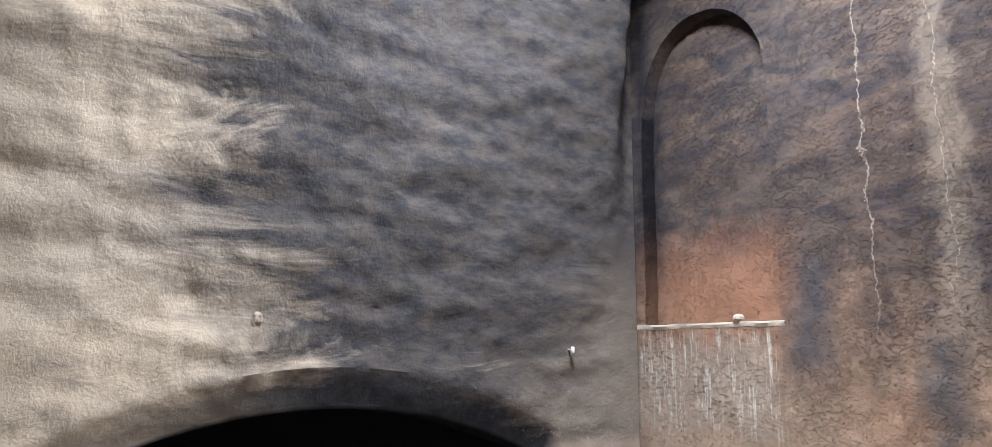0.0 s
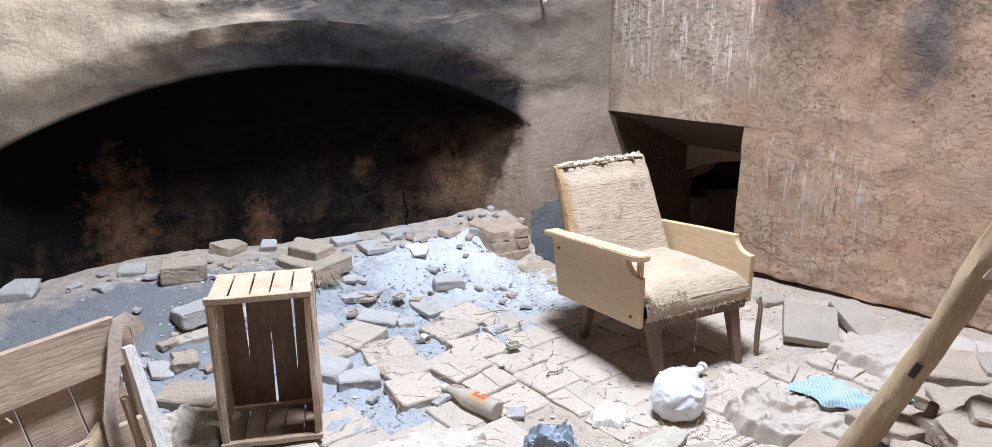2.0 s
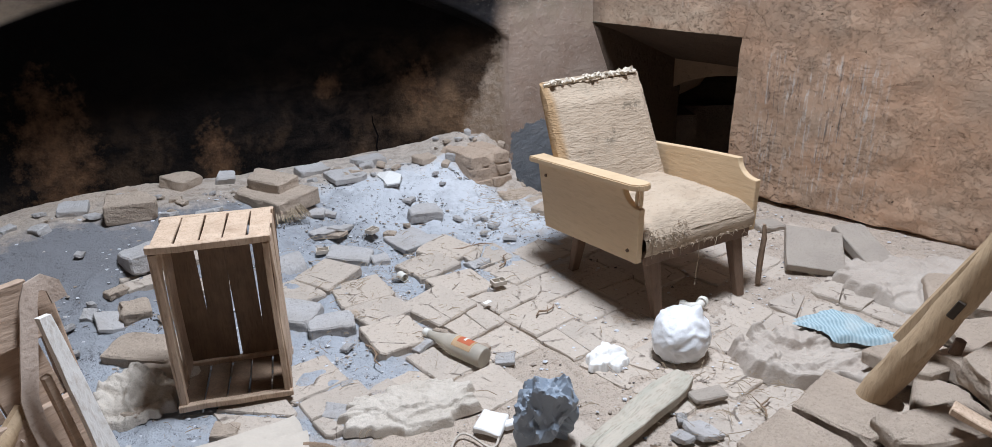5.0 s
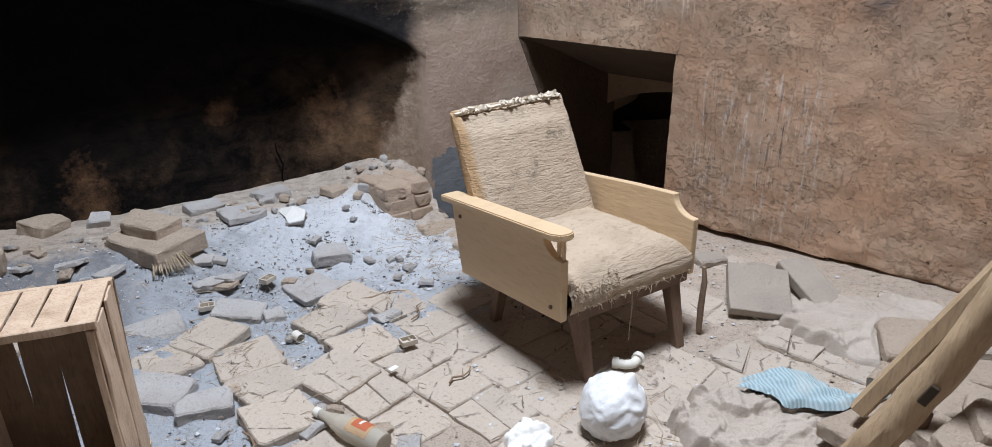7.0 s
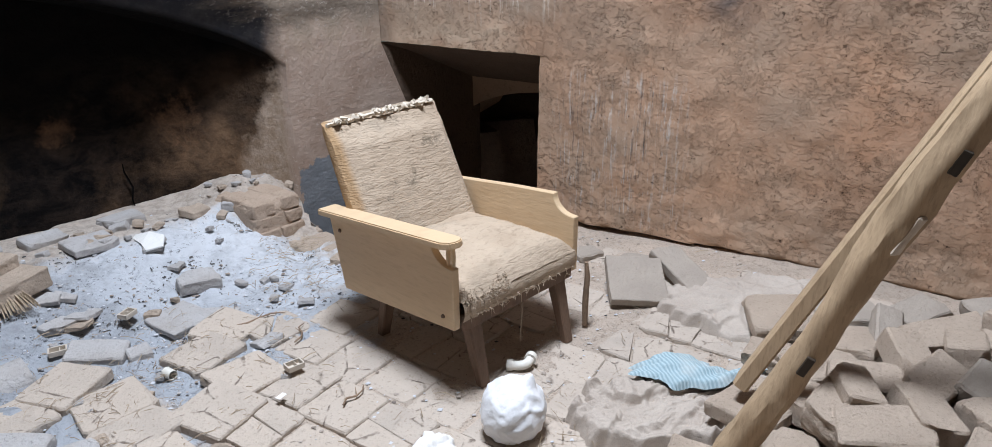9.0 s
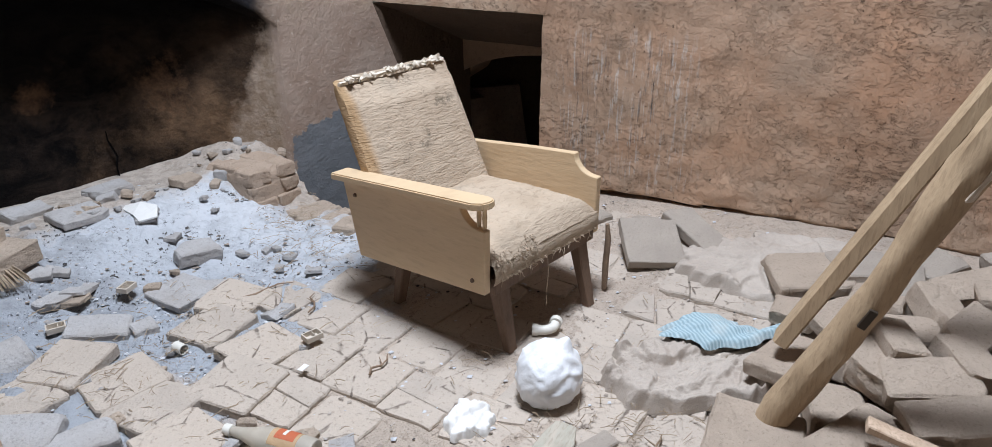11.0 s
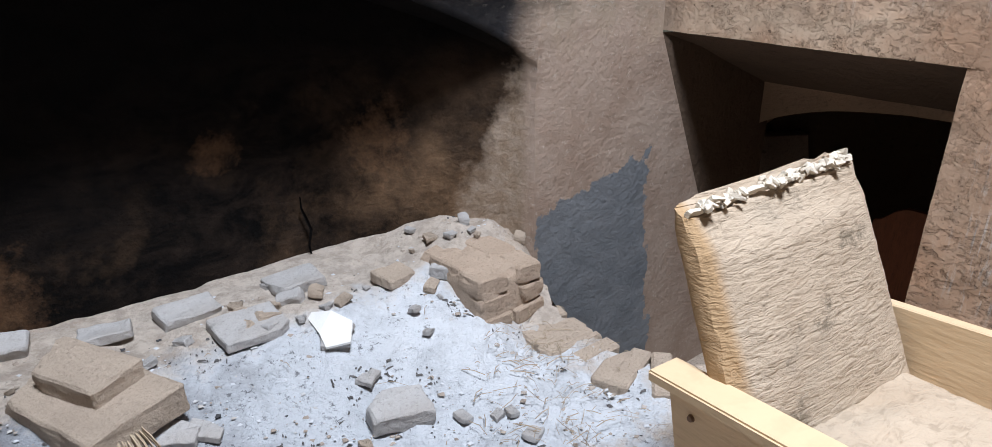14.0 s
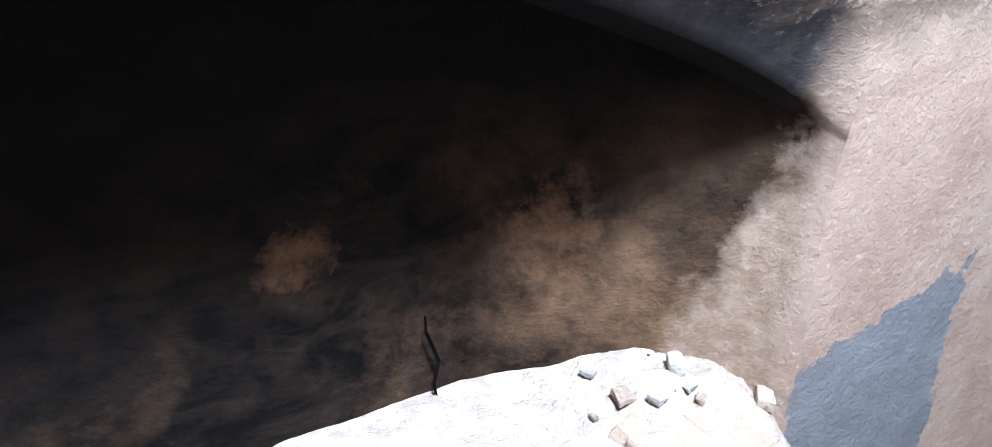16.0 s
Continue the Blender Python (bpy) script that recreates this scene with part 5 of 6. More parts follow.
def bag(name, at, size, seed, material, label, planes=26, dents=4, crumple=0.05):
    """A crumpled plastic bag: taut facets, dents and a gathered mouth."""
    r = random.Random(seed)
    facets = [(Vector((r.gauss(0, 1), r.gauss(0, 1), r.gauss(0, 1))).normalized(), r.uniform(0.80, 0.98) if planes < 40 else r.uniform(0.93, 1.0)) for _ in range(planes)]
    hollows = [Vector((r.gauss(0, 1), r.gauss(0, 1), r.gauss(0, 0.7))).normalized() for _ in range(dents)]
    bm = bmesh.new()
    bmesh.ops.create_icosphere(bm, subdivisions=5, radius=1.0)
    for v in bm.verts:
        p = v.co.copy()
        k = 1.0
        for n, d in facets if planes < 40 else ():
            c = p.dot(n)
            if c > 0.05:
                k = min(k, d / c)
        for h in hollows:
            k -= (0.35 if dents < 6 else 0.7) * max(0.0, p.dot(h) - 0.72)
        w = p + 0.3 * noise.noise_vector(p * 1.8 + Vector((seed, 3, 0)))
        for f, g in ((1.5, 1.0), (2.7, 0.6)):
            k += crumple * g * ((1 - min(1.0, abs(noise.noise(w * f + Vector((seed * f, 0, 0)))) * 3.0)) - 0.4)
        if planes >= 40:                         # thin film: fine creases drawn up to the knot
            pole = Vector((0.45, -0.1, 0.9)).normalized()
            t = p.angle(pole)
            q = p - pole * p.dot(pole)
            k += 0.05 * math.sin(t) * ((0.6 - 2.0 * abs(noise.noise(q.normalized() * 2.6 + Vector((1.5 * t, seed, 0))))) if q.length > 1e-5 else 0) + 0.07 * (0.4 - 1.6 * abs(noise.noise(w * 2.0 + Vector((seed, 1, 5))))) + 0.025 * (0.4 - abs(noise.noise(w * 6)))
        v.co = Vector((p.x * size[0] * k, p.y * size[1] * k, max(-0.72, p.z) * size[2] * k))
        knot = Vector((p.x - 0.45, p.y + 0.1, p.z - 0.9)).length
        if knot < 0.3:
            v.co += Vector((0.3, 0.0, 0.75)).normalized() * (0.3 - knot) * size[2] * 0.9
    low = min(v.co.z for v in bm.verts)
    bmesh.ops.translate(bm, vec=(0, 0, -low), verts=bm.verts)
    ob = link(name, bm, material, soft=True)
    ob.data.set_sharp_from_angle(angle=radians(16 if planes < 40 else 50))
    ob.location = at
    return tagged(ob, label, "plastic bag")


bag("plastic_bag", (0.785, 2.96, 0.0), (0.105, 0.10, 0.105), 3, M_BAG, "full knotted white plastic bag on the floor", 60, 2, 0.03)
bag("plastic_bag", (0.235, 2.53, 0.0), (0.10, 0.085, 0.135), 9, M_BLUEBAG, "crumpled blue-grey plastic bag on the floor", 14, 12, 0.17)


def lathe(profile, sides=28):
    rows = [[(r * math.cos(2 * math.pi * k / sides), r * math.sin(2 * math.pi * k / sides), z) for k in range(sides)] for z, r in profile]
    return loft(rows, True)


def build_bottle():
    bt = thing("bottle", (-0.115, 3.155, 0.038), 0, "dusty empty bottle with a red label lying on the floor", "bottle")
    bt.matrix_basis = Matrix.Translation((-0.115, 3.155, 0.036)) @ pose(0, 0, 0, 0, 0, -43) @ pose(0, 0, 0, 0, 91, 0)
    prof = [(0.0, 0.0135), (0.02, 0.0135), (0.05, 0.017), (0.09, 0.027), (0.125, 0.0365), (0.15, 0.039), (0.265, 0.039), (0.278, 0.036), (0.28, 0.030), (0.274, 0.012), (0.273, 0.0005)]
    part("body", lathe(prof), M_GLASS, bt, "dusty translucent bottle body", soft=True)
    cap = lathe([(-0.006, 0.0003), (-0.006, 0.016), (0.016, 0.0165), (0.017, 0.0138)])
    part("cap", cap, M_CAPW, bt, "white plastic cap", soft=True)
    n = 16
    lab = part("label", loft([[(0.0396 * math.cos(a), 0.0396 * math.sin(a), z) for z in (0.15, 0.18, 0.21, 0.235)] for a in [radians(105 + 130 * i / n) for i in range(n + 1)]]), M_LABEL, bt, "yellow and red paper label", soft=True)
    part("label_print", loft([[(0.0402 * math.cos(a), 0.0402 * math.sin(a), z) for z in (0.165, 0.195, 0.225)] for a in [radians(130 + 75 * i / n) for i in range(n + 1)]]), M_RED, lab, "red panel", soft=True)
    part("label_print", loft([[(0.0408 * math.cos(a), 0.0408 * math.sin(a), z) for z in (0.185, 0.195)] for a in [radians(145 + 40 * i / n) for i in range(n + 1)]]), M_CAPW, lab, "pale bar", soft=True)


def glass():
    k = Mat("dusty_bottle_glass")
    dust = k.noise(12, 5, 0.65)
    c = k.mix(k.ramp(dust, 0.35, 0.65), (0.74, 0.69, 0.60), (0.62, 0.56, 0.47))
    k.b.inputs["Transmission Weight"].default_value = 0.45
    k.b.inputs["IOR"].default_value = 1.3
    return k.done(c, k.ramp(dust, 0.3, 0.7, 0.3, 0.6), spec=0.4)


M_GLASS = glass()
M_CAPW = plastic("dull_white_plastic", (0.74, 0.72, 0.66), 0.5, 0.06)
M_LABEL = plastic("yellow_paper_label", (0.50, 0.34, 0.20), 0.7, 0.1)
M_RED = plastic("red_print", (0.50, 0.13, 0.06), 0.7, 0.1)
build_bottle()


def matchbox(at, turn, label):
    mb = thing("matchbox", at, turn, label, "matchbox", "matchboxes")
    w, d, h, t = 0.056, 0.040, 0.020, 0.0025
    part("tray_base", box((w, d, t), (0, 0, t / 2), bevel=0.0005), M_CARD, mb)
    for a, b, sx, sy in ((0, d / 2, w, t), (0, -d / 2, w, t), (w / 2, 0, t, d), (-w / 2, 0, t, d)):
        part("tray_side", box((sx + t, sy + t * 0.9, h), (a, b, h / 2 + 0.001), (6 * (b > 0), 5 * (a > 0), 0), 0.0006), M_CARD, mb)
    part("divider", box((t, d * 0.9, h * 0.8), (0.006, 0, h * 0.45), (0, 8, 0), 0.0005), M_CARD, mb)


matchbox((0.19, 3.52, 0.03), 20, "empty open matchbox tray on the pavers")
matchbox((-0.38, 4.09, 0.055), 55, "empty open matchbox tray in the ash")
matchbox((-0.60, 3.93, 0.03), 10, "empty open matchbox tray in the ash")


def shell_tube(r, length, sides=20, wall=0.15, a0=0, a1=360):
    """An open tube or half round with wall thickness."""
    rows = []
    for i in range(sides + 1):
        a = radians(a0 + (a1 - a0) * i / sides)
        c, s = math.cos(a), math.sin(a)
        ri = r * (1 - wall)
        rows.append([(r * c, -length / 2, r * s), (r * c, length / 2, r * s), (ri * c, length / 2, ri * s), (ri * c, -length / 2, ri * s), (r * c, -length / 2, r * s)])
    return loft(rows)


ob = link("ridge_tile", shell_tube(0.085, 0.20, 14, 0.2, 15, 165), M_ASHY, soft=True)
ob.matrix_basis = pose(-0.77, 3.80, -0.012, 4, 0, -62)
tagged(ob, "curved fired-clay ridge tile lying in the ash", "tile")
cup = thing("plastic_cup", (-0.22, 3.66, 0.018), 35, "tiny white plastic cup lying on its side", "cup")
cup.matrix_basis = pose(-0.22, 3.66, 0.020, 0, 0, 35)
part("wall", shell_tube(0.018, 0.042, 20, 0.12), M_CAPW, cup, soft=True)
part("base", box((0.03, 0.003, 0.03), (0, 0.02, 0), bevel=0.001), M_CAPW, cup)
pe = thing("pipe_elbow", (0.94, 3.25, 0.022), -30, "cream plastic pipe elbow lying under the armchair", "pipe fitting")
part("bend", tube([(-0.035, 0, 0), (-0.01, 0, 0.0), (0.008, 0.004, 0.003), (0.02, 0.012, 0.006), (0.026, 0.03, 0.008)], 0.017, 14), M_CAPW, pe, soft=True)
part("collar", shell_tube(0.022, 0.022, 18, 0.25), M_CAPW, pe, soft=True).matrix_basis = pose(0.028, 0.042, 0.009, 0, 0, -8)
part("collar", shell_tube(0.021, 0.02, 18, 0.25), M_CAPW, pe, soft=True).matrix_basis = pose(-0.042, 0, 0, 0, 0, 90)

# white crockery shard
bm = bmesh.new()
pts = [(-0.11, 0.02), (-0.03, 0.045), (0.05, 0.035), (0.09, -0.02), (0.05, -0.06), (0.0, -0.03)]
lo = [bm.verts.new((x, y, 0.006 - 1.2 * (x * x))) for x, y in pts]
hi = [bm.verts.new((x, y, 0.013 - 1.2 * (x * x))) for x, y in pts]
bm.faces.new(lo[::-1])
bm.faces.new(hi)
for i in range(6):
    bm.faces.new((lo[i], lo[(i + 1) % 6], hi[(i + 1) % 6], hi[i]))
ob = link("crockery_shard", bm, plastic("white_glaze", (0.84, 0.84, 0.82), 0.25, 0.03))
ob.matrix_basis = pose(-0.32, 4.60, 0.16, 14, -4, -42) @ Matrix.Diagonal((1.25, 1.25, 1.0, 1))
tagged(ob, "white glazed crockery shard sticking out of the ash", "shard")
ob = link("paper_scrap", box((0.10, 0.085, 0.022), bevel=0.004, cuts=2, rough=0.008), M_PAPER, soft=True)
ob.matrix_basis = pose(0.085, 2.62, 0.02, 0, 0, 65)
tagged(ob, "crumpled white packet on the floor", "packet")
ob = link("paper_scrap", box((0.05, 0.03, 0.028), bevel=0.006, cuts=1, rough=0.005), M_PAPER, soft=True)
ob.matrix_basis = pose(0.14, 2.62, 0.016, 0, 0, 20)
tagged(ob, "small white plastic stopper on the floor", "packet")
ob = link("paper_scrap", box((0.035, 0.02, 0.003), bevel=0.001), M_PAPER)
ob.matrix_basis = pose(0.13, 3.36, 0.035, 0, 0, 40)
tagged(ob, "tiny white paper chip on the pavers", "packet")

# broken board with faded green paint
M_GREEN = wood("faded_green_board", (0.52, 0.46, 0.385), (0.41, 0.395, 0.33), (0.25, 0.20, 0.155), 1.2, (0.4, 2, 2), 0.8)
bm = box((0.50, 0.095, 0.038), (0, 0, 0), (0, 0, 0), 0.003, 7, 0.006, 3)
for v in bm.verts:                               # split along the grain, one end broken to a point
    v.co.z -= 0.016 * smooth(0.004, 0.012, v.co.y + 0.02 * nz(v.co.x, 0, 3, 9)) * smooth(0.02, -0.06, v.co.x) if v.co.z > 0 else 0.0
    v.co.y *= 1.0 - 0.35 * smooth(0.16, 0.25, v.co.x) + 0.10 * nz(v.co.x, 2, 5, 22)
ob = link("broken_board", bm, M_GREEN)
ob.matrix_basis = pose(0.55, 2.61, 0.035, 4, 0, 40)
tagged(ob, "splintered grey-green wooden board on the floor", "board")
ob = link("wooden_strip", box((0.26, 0.04, 0.022), (0, 0, 0), (0, 0, 0), 0.003, 3, 0.004, 6), M_CRATE)
ob.matrix_basis = pose(1.37, 2.20, 0.20, 8, 14, -48)
tagged(ob, "pale wooden strip lying on the rubble heap", "strip")
ob = link("wooden_stake", tube([(1.53, 2.62, 0.02), (1.525, 2.61, 0.12), (1.535, 2.60, 0.23)], [0.014, 0.02, 0.016], 8, 0.3), M_LEG, soft=True)
tagged(ob, "short brown wooden stake standing in the rubble", "stake")
for k, (a, b) in enumerate((((-0.76, 2.53), (-0.50, 2.66)), ((-0.72, 2.50), (-0.48, 2.56)))):
    mid = ((a[0] + b[0]) / 2, (a[1] + b[1]) / 2)
    ob = link("cardboard_sheet", box((0.30, 0.10, 0.006), (0, 0, 0), (0, 0, 0), 0.001, 4, 0.008, 8 + k), M_CARD)
    ob.matrix_basis = pose(mid[0], mid[1], 0.035 + 0.012 * k, 3, 2, math.degrees(math.atan2(b[1] - a[1], b[0] - a[0])))
    tagged(ob, "pale folded cardboard sheet on the floor", "cardboard")

ob = link("stick", tube([(-0.47, 2.56, 0.03), (-0.41, 2.555, 0.028), (-0.33, 2.51, 0.026), (-0.2, 2.43, 0.024), (-0.07, 2.33, 0.02), (0.02, 2.27, 0.02)], [0.016, 0.014, 0.013, 0.012, 0.011, 0.008], 8, 0.3), M_TWIG, soft=True)
tagged(ob, "crooked brown stick lying on the floor", "stick")
pts = []
for i in range(40):
    a = i / 39
    pts.append((-0.14 + 0.24 * a + 0.02 * math.sin(a * 9), 2.46 + 0.13 * a + 0.05 * math.sin(a * 13), 0.016))
tagged(link("cord", tube(pts, 0.004, 6), M_RAG, soft=True), "thin pale cord lying loose on the floor", "cord")


# ---- palm-leaf broom on a brick ----
def build_broom():
    br = thing("palm_broom", (-0.84, 4.26, 0.175), -60, "worn palm-fibre hand broom lying on a brick", "broom")
    r = random.Random(2)
    part("handle", tube([(-0.20, 0, 0.03), (-0.1, 0, 0.02), (0, 0, 0.02)], [0.007, 0.009, 0.012], 7, 0.2), M_STRAW, br)
    fans = [tube([(0, 0, 0.02), (0.07, 0.6 * y, 0.03 + z), (0.15, 1.25 * y, 0.02 + z - 0.03), (0.19, 1.5 * y, z - 0.035)], [0.0025, 0.0022, 0.0018, 0.001], 4) for y, z in ((r.uniform(-0.06, 0.06), r.uniform(-0.012, 0.012)) for _ in range(60))]
    tagged(part("bristles", merged(*fans), M_STRAW, br, "splayed dry palm bristles"), kind="stuff")


build_broom()


# ---- broken wooden bench frame ----
def build_bench():
    be = thing("broken_bench", (-0.86, 2.23, 0.0), 53.13, "broken wooden bench frame with an iron strap on its corner", "bench")
    be.matrix_basis = pose(-0.80, 2.185, 0.0, 0, 0, 233.13) @ pose(0, 0, 0, 12, 0, 0)
    # local x runs along the frame, away from the corner; local y faces the room
    L = 1.25
    for z, h, y, m in ((0.70, 0.14, 0.0, M_BENCH), (0.425, 0.15, 0.02, M_BENCH), (0.21, 0.20, 0.05, M_BENCH), (0.05, 0.10, 0.05, M_BENCH)):
        part("board", box((L, 0.026, h - 0.006), (L / 2, y, z), (0, 0, 0), 0.003, 5, 0.004, z), m, be)
    part("back_panel", box((L, 0.014, 0.34), (L / 2, -0.022, 0.30), (0, 0, 0), 0.002, 3, 0.003, 9), M_BENCH, be)
    for k in range(10):                          # slats of the recessed panel
        part("slat", box((0.118, 0.010, 0.17), (0.065 + 0.122 * k, -0.018, 0.57), (0, 6, 0), 0.002), M_BENCH, be)
    part("rail", box((L, 0.10, 0.02), (L / 2, 0.09, 0.315), (0, 0, 0), 0.003, 4, 0.004, 4), M_BENCH, be, "worn seat rail")
    part("corner_post", box((0.04, 0.035, 0.74), (-0.025, -0.02, 0.37), (0, 0, 0), 0.004, 3, 0.004, 2), M_BENCH, be)
    rows = []
    for i in range(15):                          # tapered plank, split along its inner edge
        q = i / 14
        z = 0.70 * (1 - q)
        x, w = 0.028 - 0.034 * q, 0.012 + 0.017 * q + 0.003 * nz(i, 1, 0, 0.9)
        ring = ((-w, -0.011), (w + 0.002 * nz(i, 3, 0, 1.3), -0.011), (w, 0.011), (-w, 0.011))
        rows.append([(x + a, 0.105 + 0.03 * q + b, z) for a, b in ring])
    bm = loft(rows, True)
    bm.verts.ensure_lookup_table()
    bm.faces.new([bm.verts[k] for k in range(4)])
    part("end_board", bm, M_WHITEWOOD, be, "flaking white-painted end board")
    part("split_post", box((0.018, 0.02, 0.50), (0.045, 0.085, 0.33), (0, 3, 0), 0.003, 4, 0.006, 6), M_BENCH, be, "splintered brown post behind the white board")
    bend = [Vector(p) for p in ((-0.045, 0.020, 0.70), (-0.040, 0.024, 0.735), (-0.020, 0.026, 0.752), (0.002, 0.028, 0.748), (0.018, 0.030, 0.72), (0.035, 0.032, 0.67), (0.060, 0.034, 0.60), (0.084, 0.036, 0.53), (0.088, 0.040, 0.48), (0.087, 0.046, 0.43), (0.080, 0.060, 0.37), (0.062, 0.100, 0.325), (0.064, 0.118, 0.30), (0.078, 0.128, 0.26), (0.090, 0.132, 0.20), (0.098, 0.138, 0.05))]
    rows = []
    for q, p in enumerate(bend):
        d = bend[min(q + 1, len(bend) - 1)] - bend[max(q - 1, 0)]
        side = Vector((d.z, 0, -d.x)).normalized() * 0.017
        o = Vector((0, 0.006, 0))
        rows.append([p - side, p + side, p + side + o, p - side + o])
    part("strap", loft(rows, True), M_STRAP, be, "pale bent iron strap", soft=True)
    for x, z in ((0.28, 0.62), (0.12, 0.46), (0.30, 0.70)):
        part("nail", tube([(x, 0.0, z), (x + 0.004, 0.045, z - 0.004)], 0.003, 6), M_STRAP, be, "bent rusty nail")


M_BENCH = wood("brown_bench_board", (0.50, 0.37, 0.28), (0.40, 0.29, 0.215), (0.21, 0.15, 0.11), 1.2, (0.3, 0.3, 2))
M_WHITEWOOD = wood("flaking_white_paint", (0.84, 0.83, 0.81), (0.76, 0.74, 0.71), (0.40, 0.32, 0.25), 1.2, (1.5, 1.5, 0.5), 0.7, 0.62)
M_STRAP = wood("dusty_iron_strap", (0.58, 0.48, 0.41), (0.48, 0.385, 0.32), (0.26, 0.19, 0.15), 1.5, (1, 1, 1), 0.6)
build_bench()
ob = link("branch", tube([(-1.02, 1.86, 0.33), (-0.98, 1.97, 0.37), (-0.96, 2.07, 0.44), (-0.93, 2.17, 0.50)], [0.024, 0.022, 0.02, 0.018], 9, 0.35), M_POLE, soft=True)
tagged(ob, "rough dry branch resting against the bench frame", "branch")

heap_cloth("rag", (-1.04, 2.86, 0), (0.26, 0.22), 30, 0.06, 51, M_RAG, "pale dusty rag crumpled beside the crate", "rag", 50, 9)
for k, (x, y, turn, n) in enumerate(((0.36, 3.30, 40, 0.12), (0.62, 2.42, -30, 0.20), (0.24, 3.78, 75, 0.14), (0.10, 3.95, 15, 0.20), (0.95, 2.62, 60, 0.10), (-0.30, 3.05, -70, 0.16))):
    ca, sa = math.cos(radians(turn)), math.sin(radians(turn))
    pts = [(x + ca * n * (q / 4 - 0.5) - sa * 0.012 * math.sin(q * 1.9 + k), y + sa * n * (q / 4 - 0.5) + ca * 0.012 * math.sin(q * 1.9 + k), floor_z(x, y) + 0.018 + 0.003 * (q % 2)) for q in range(5)]
    fork = [pts[2], (pts[2][0] + 0.03 * ca - 0.03 * sa, pts[2][1] + 0.03 * sa + 0.03 * ca, pts[2][2] + 0.004)]
    tagged(link("twig", merged(tube(pts, [0.003, 0.004, 0.0035, 0.003, 0.0015], 6, 0.3), tube(fork, [0.003, 0.001], 5)), M_TWIG), "thin dry forked twig on the pavers", "twig", "twigs")
ob = link("stick", tube([(1.29, 3.44, 0.01), (1.285, 3.435, 0.12), (1.292, 3.44, 0.22), (1.286, 3.445, 0.28)], [0.011, 0.013, 0.012, 0.008], 8, 0.4), M_TWIG, soft=True)
tagged(ob, "short brown stick propped against the armchair", "stick")
q = Vector(back_point(-0.06, 1.60, 0.0))
nail = thing("wall_nail", q, 0, "short nail with a pale wad on the sooty wall", "nail")
part("shaft", tube([(0, 0, 0), (NB.x * 0.05, NB.y * 0.05, -0.008)], 0.006, 7), M_STRAP, nail)
part("wad", box((0.022, 0.022, 0.04), (NB.x * 0.05, NB.y * 0.05, -0.004), (0, 0, 20), 0.006, 1, 0.006, 2), M_PAPER, nail, "pale wad of plaster", soft=True)
q = Vector(wall_point(0.88, NS + 0.03, 0.01))
ob = lay("pebble", stone_mesh((0.06, 0.05, 0.04), 610, 0.006, 0.012), M_SILL, q.x, q.y, q.z, 20, "pale lump of plaster on the niche sill", "stone")
q = Vector(back_point(1.93, 1.72, 0.01))
ob = lay("plaster_lump", stone_mesh((0.05, 0.03, 0.09), 611, 0.012, 0.012), M_BRICK, q.x, q.y, q.z, 20, "pale plaster lump stuck to the sooty wall", "plaster", pitch=20)


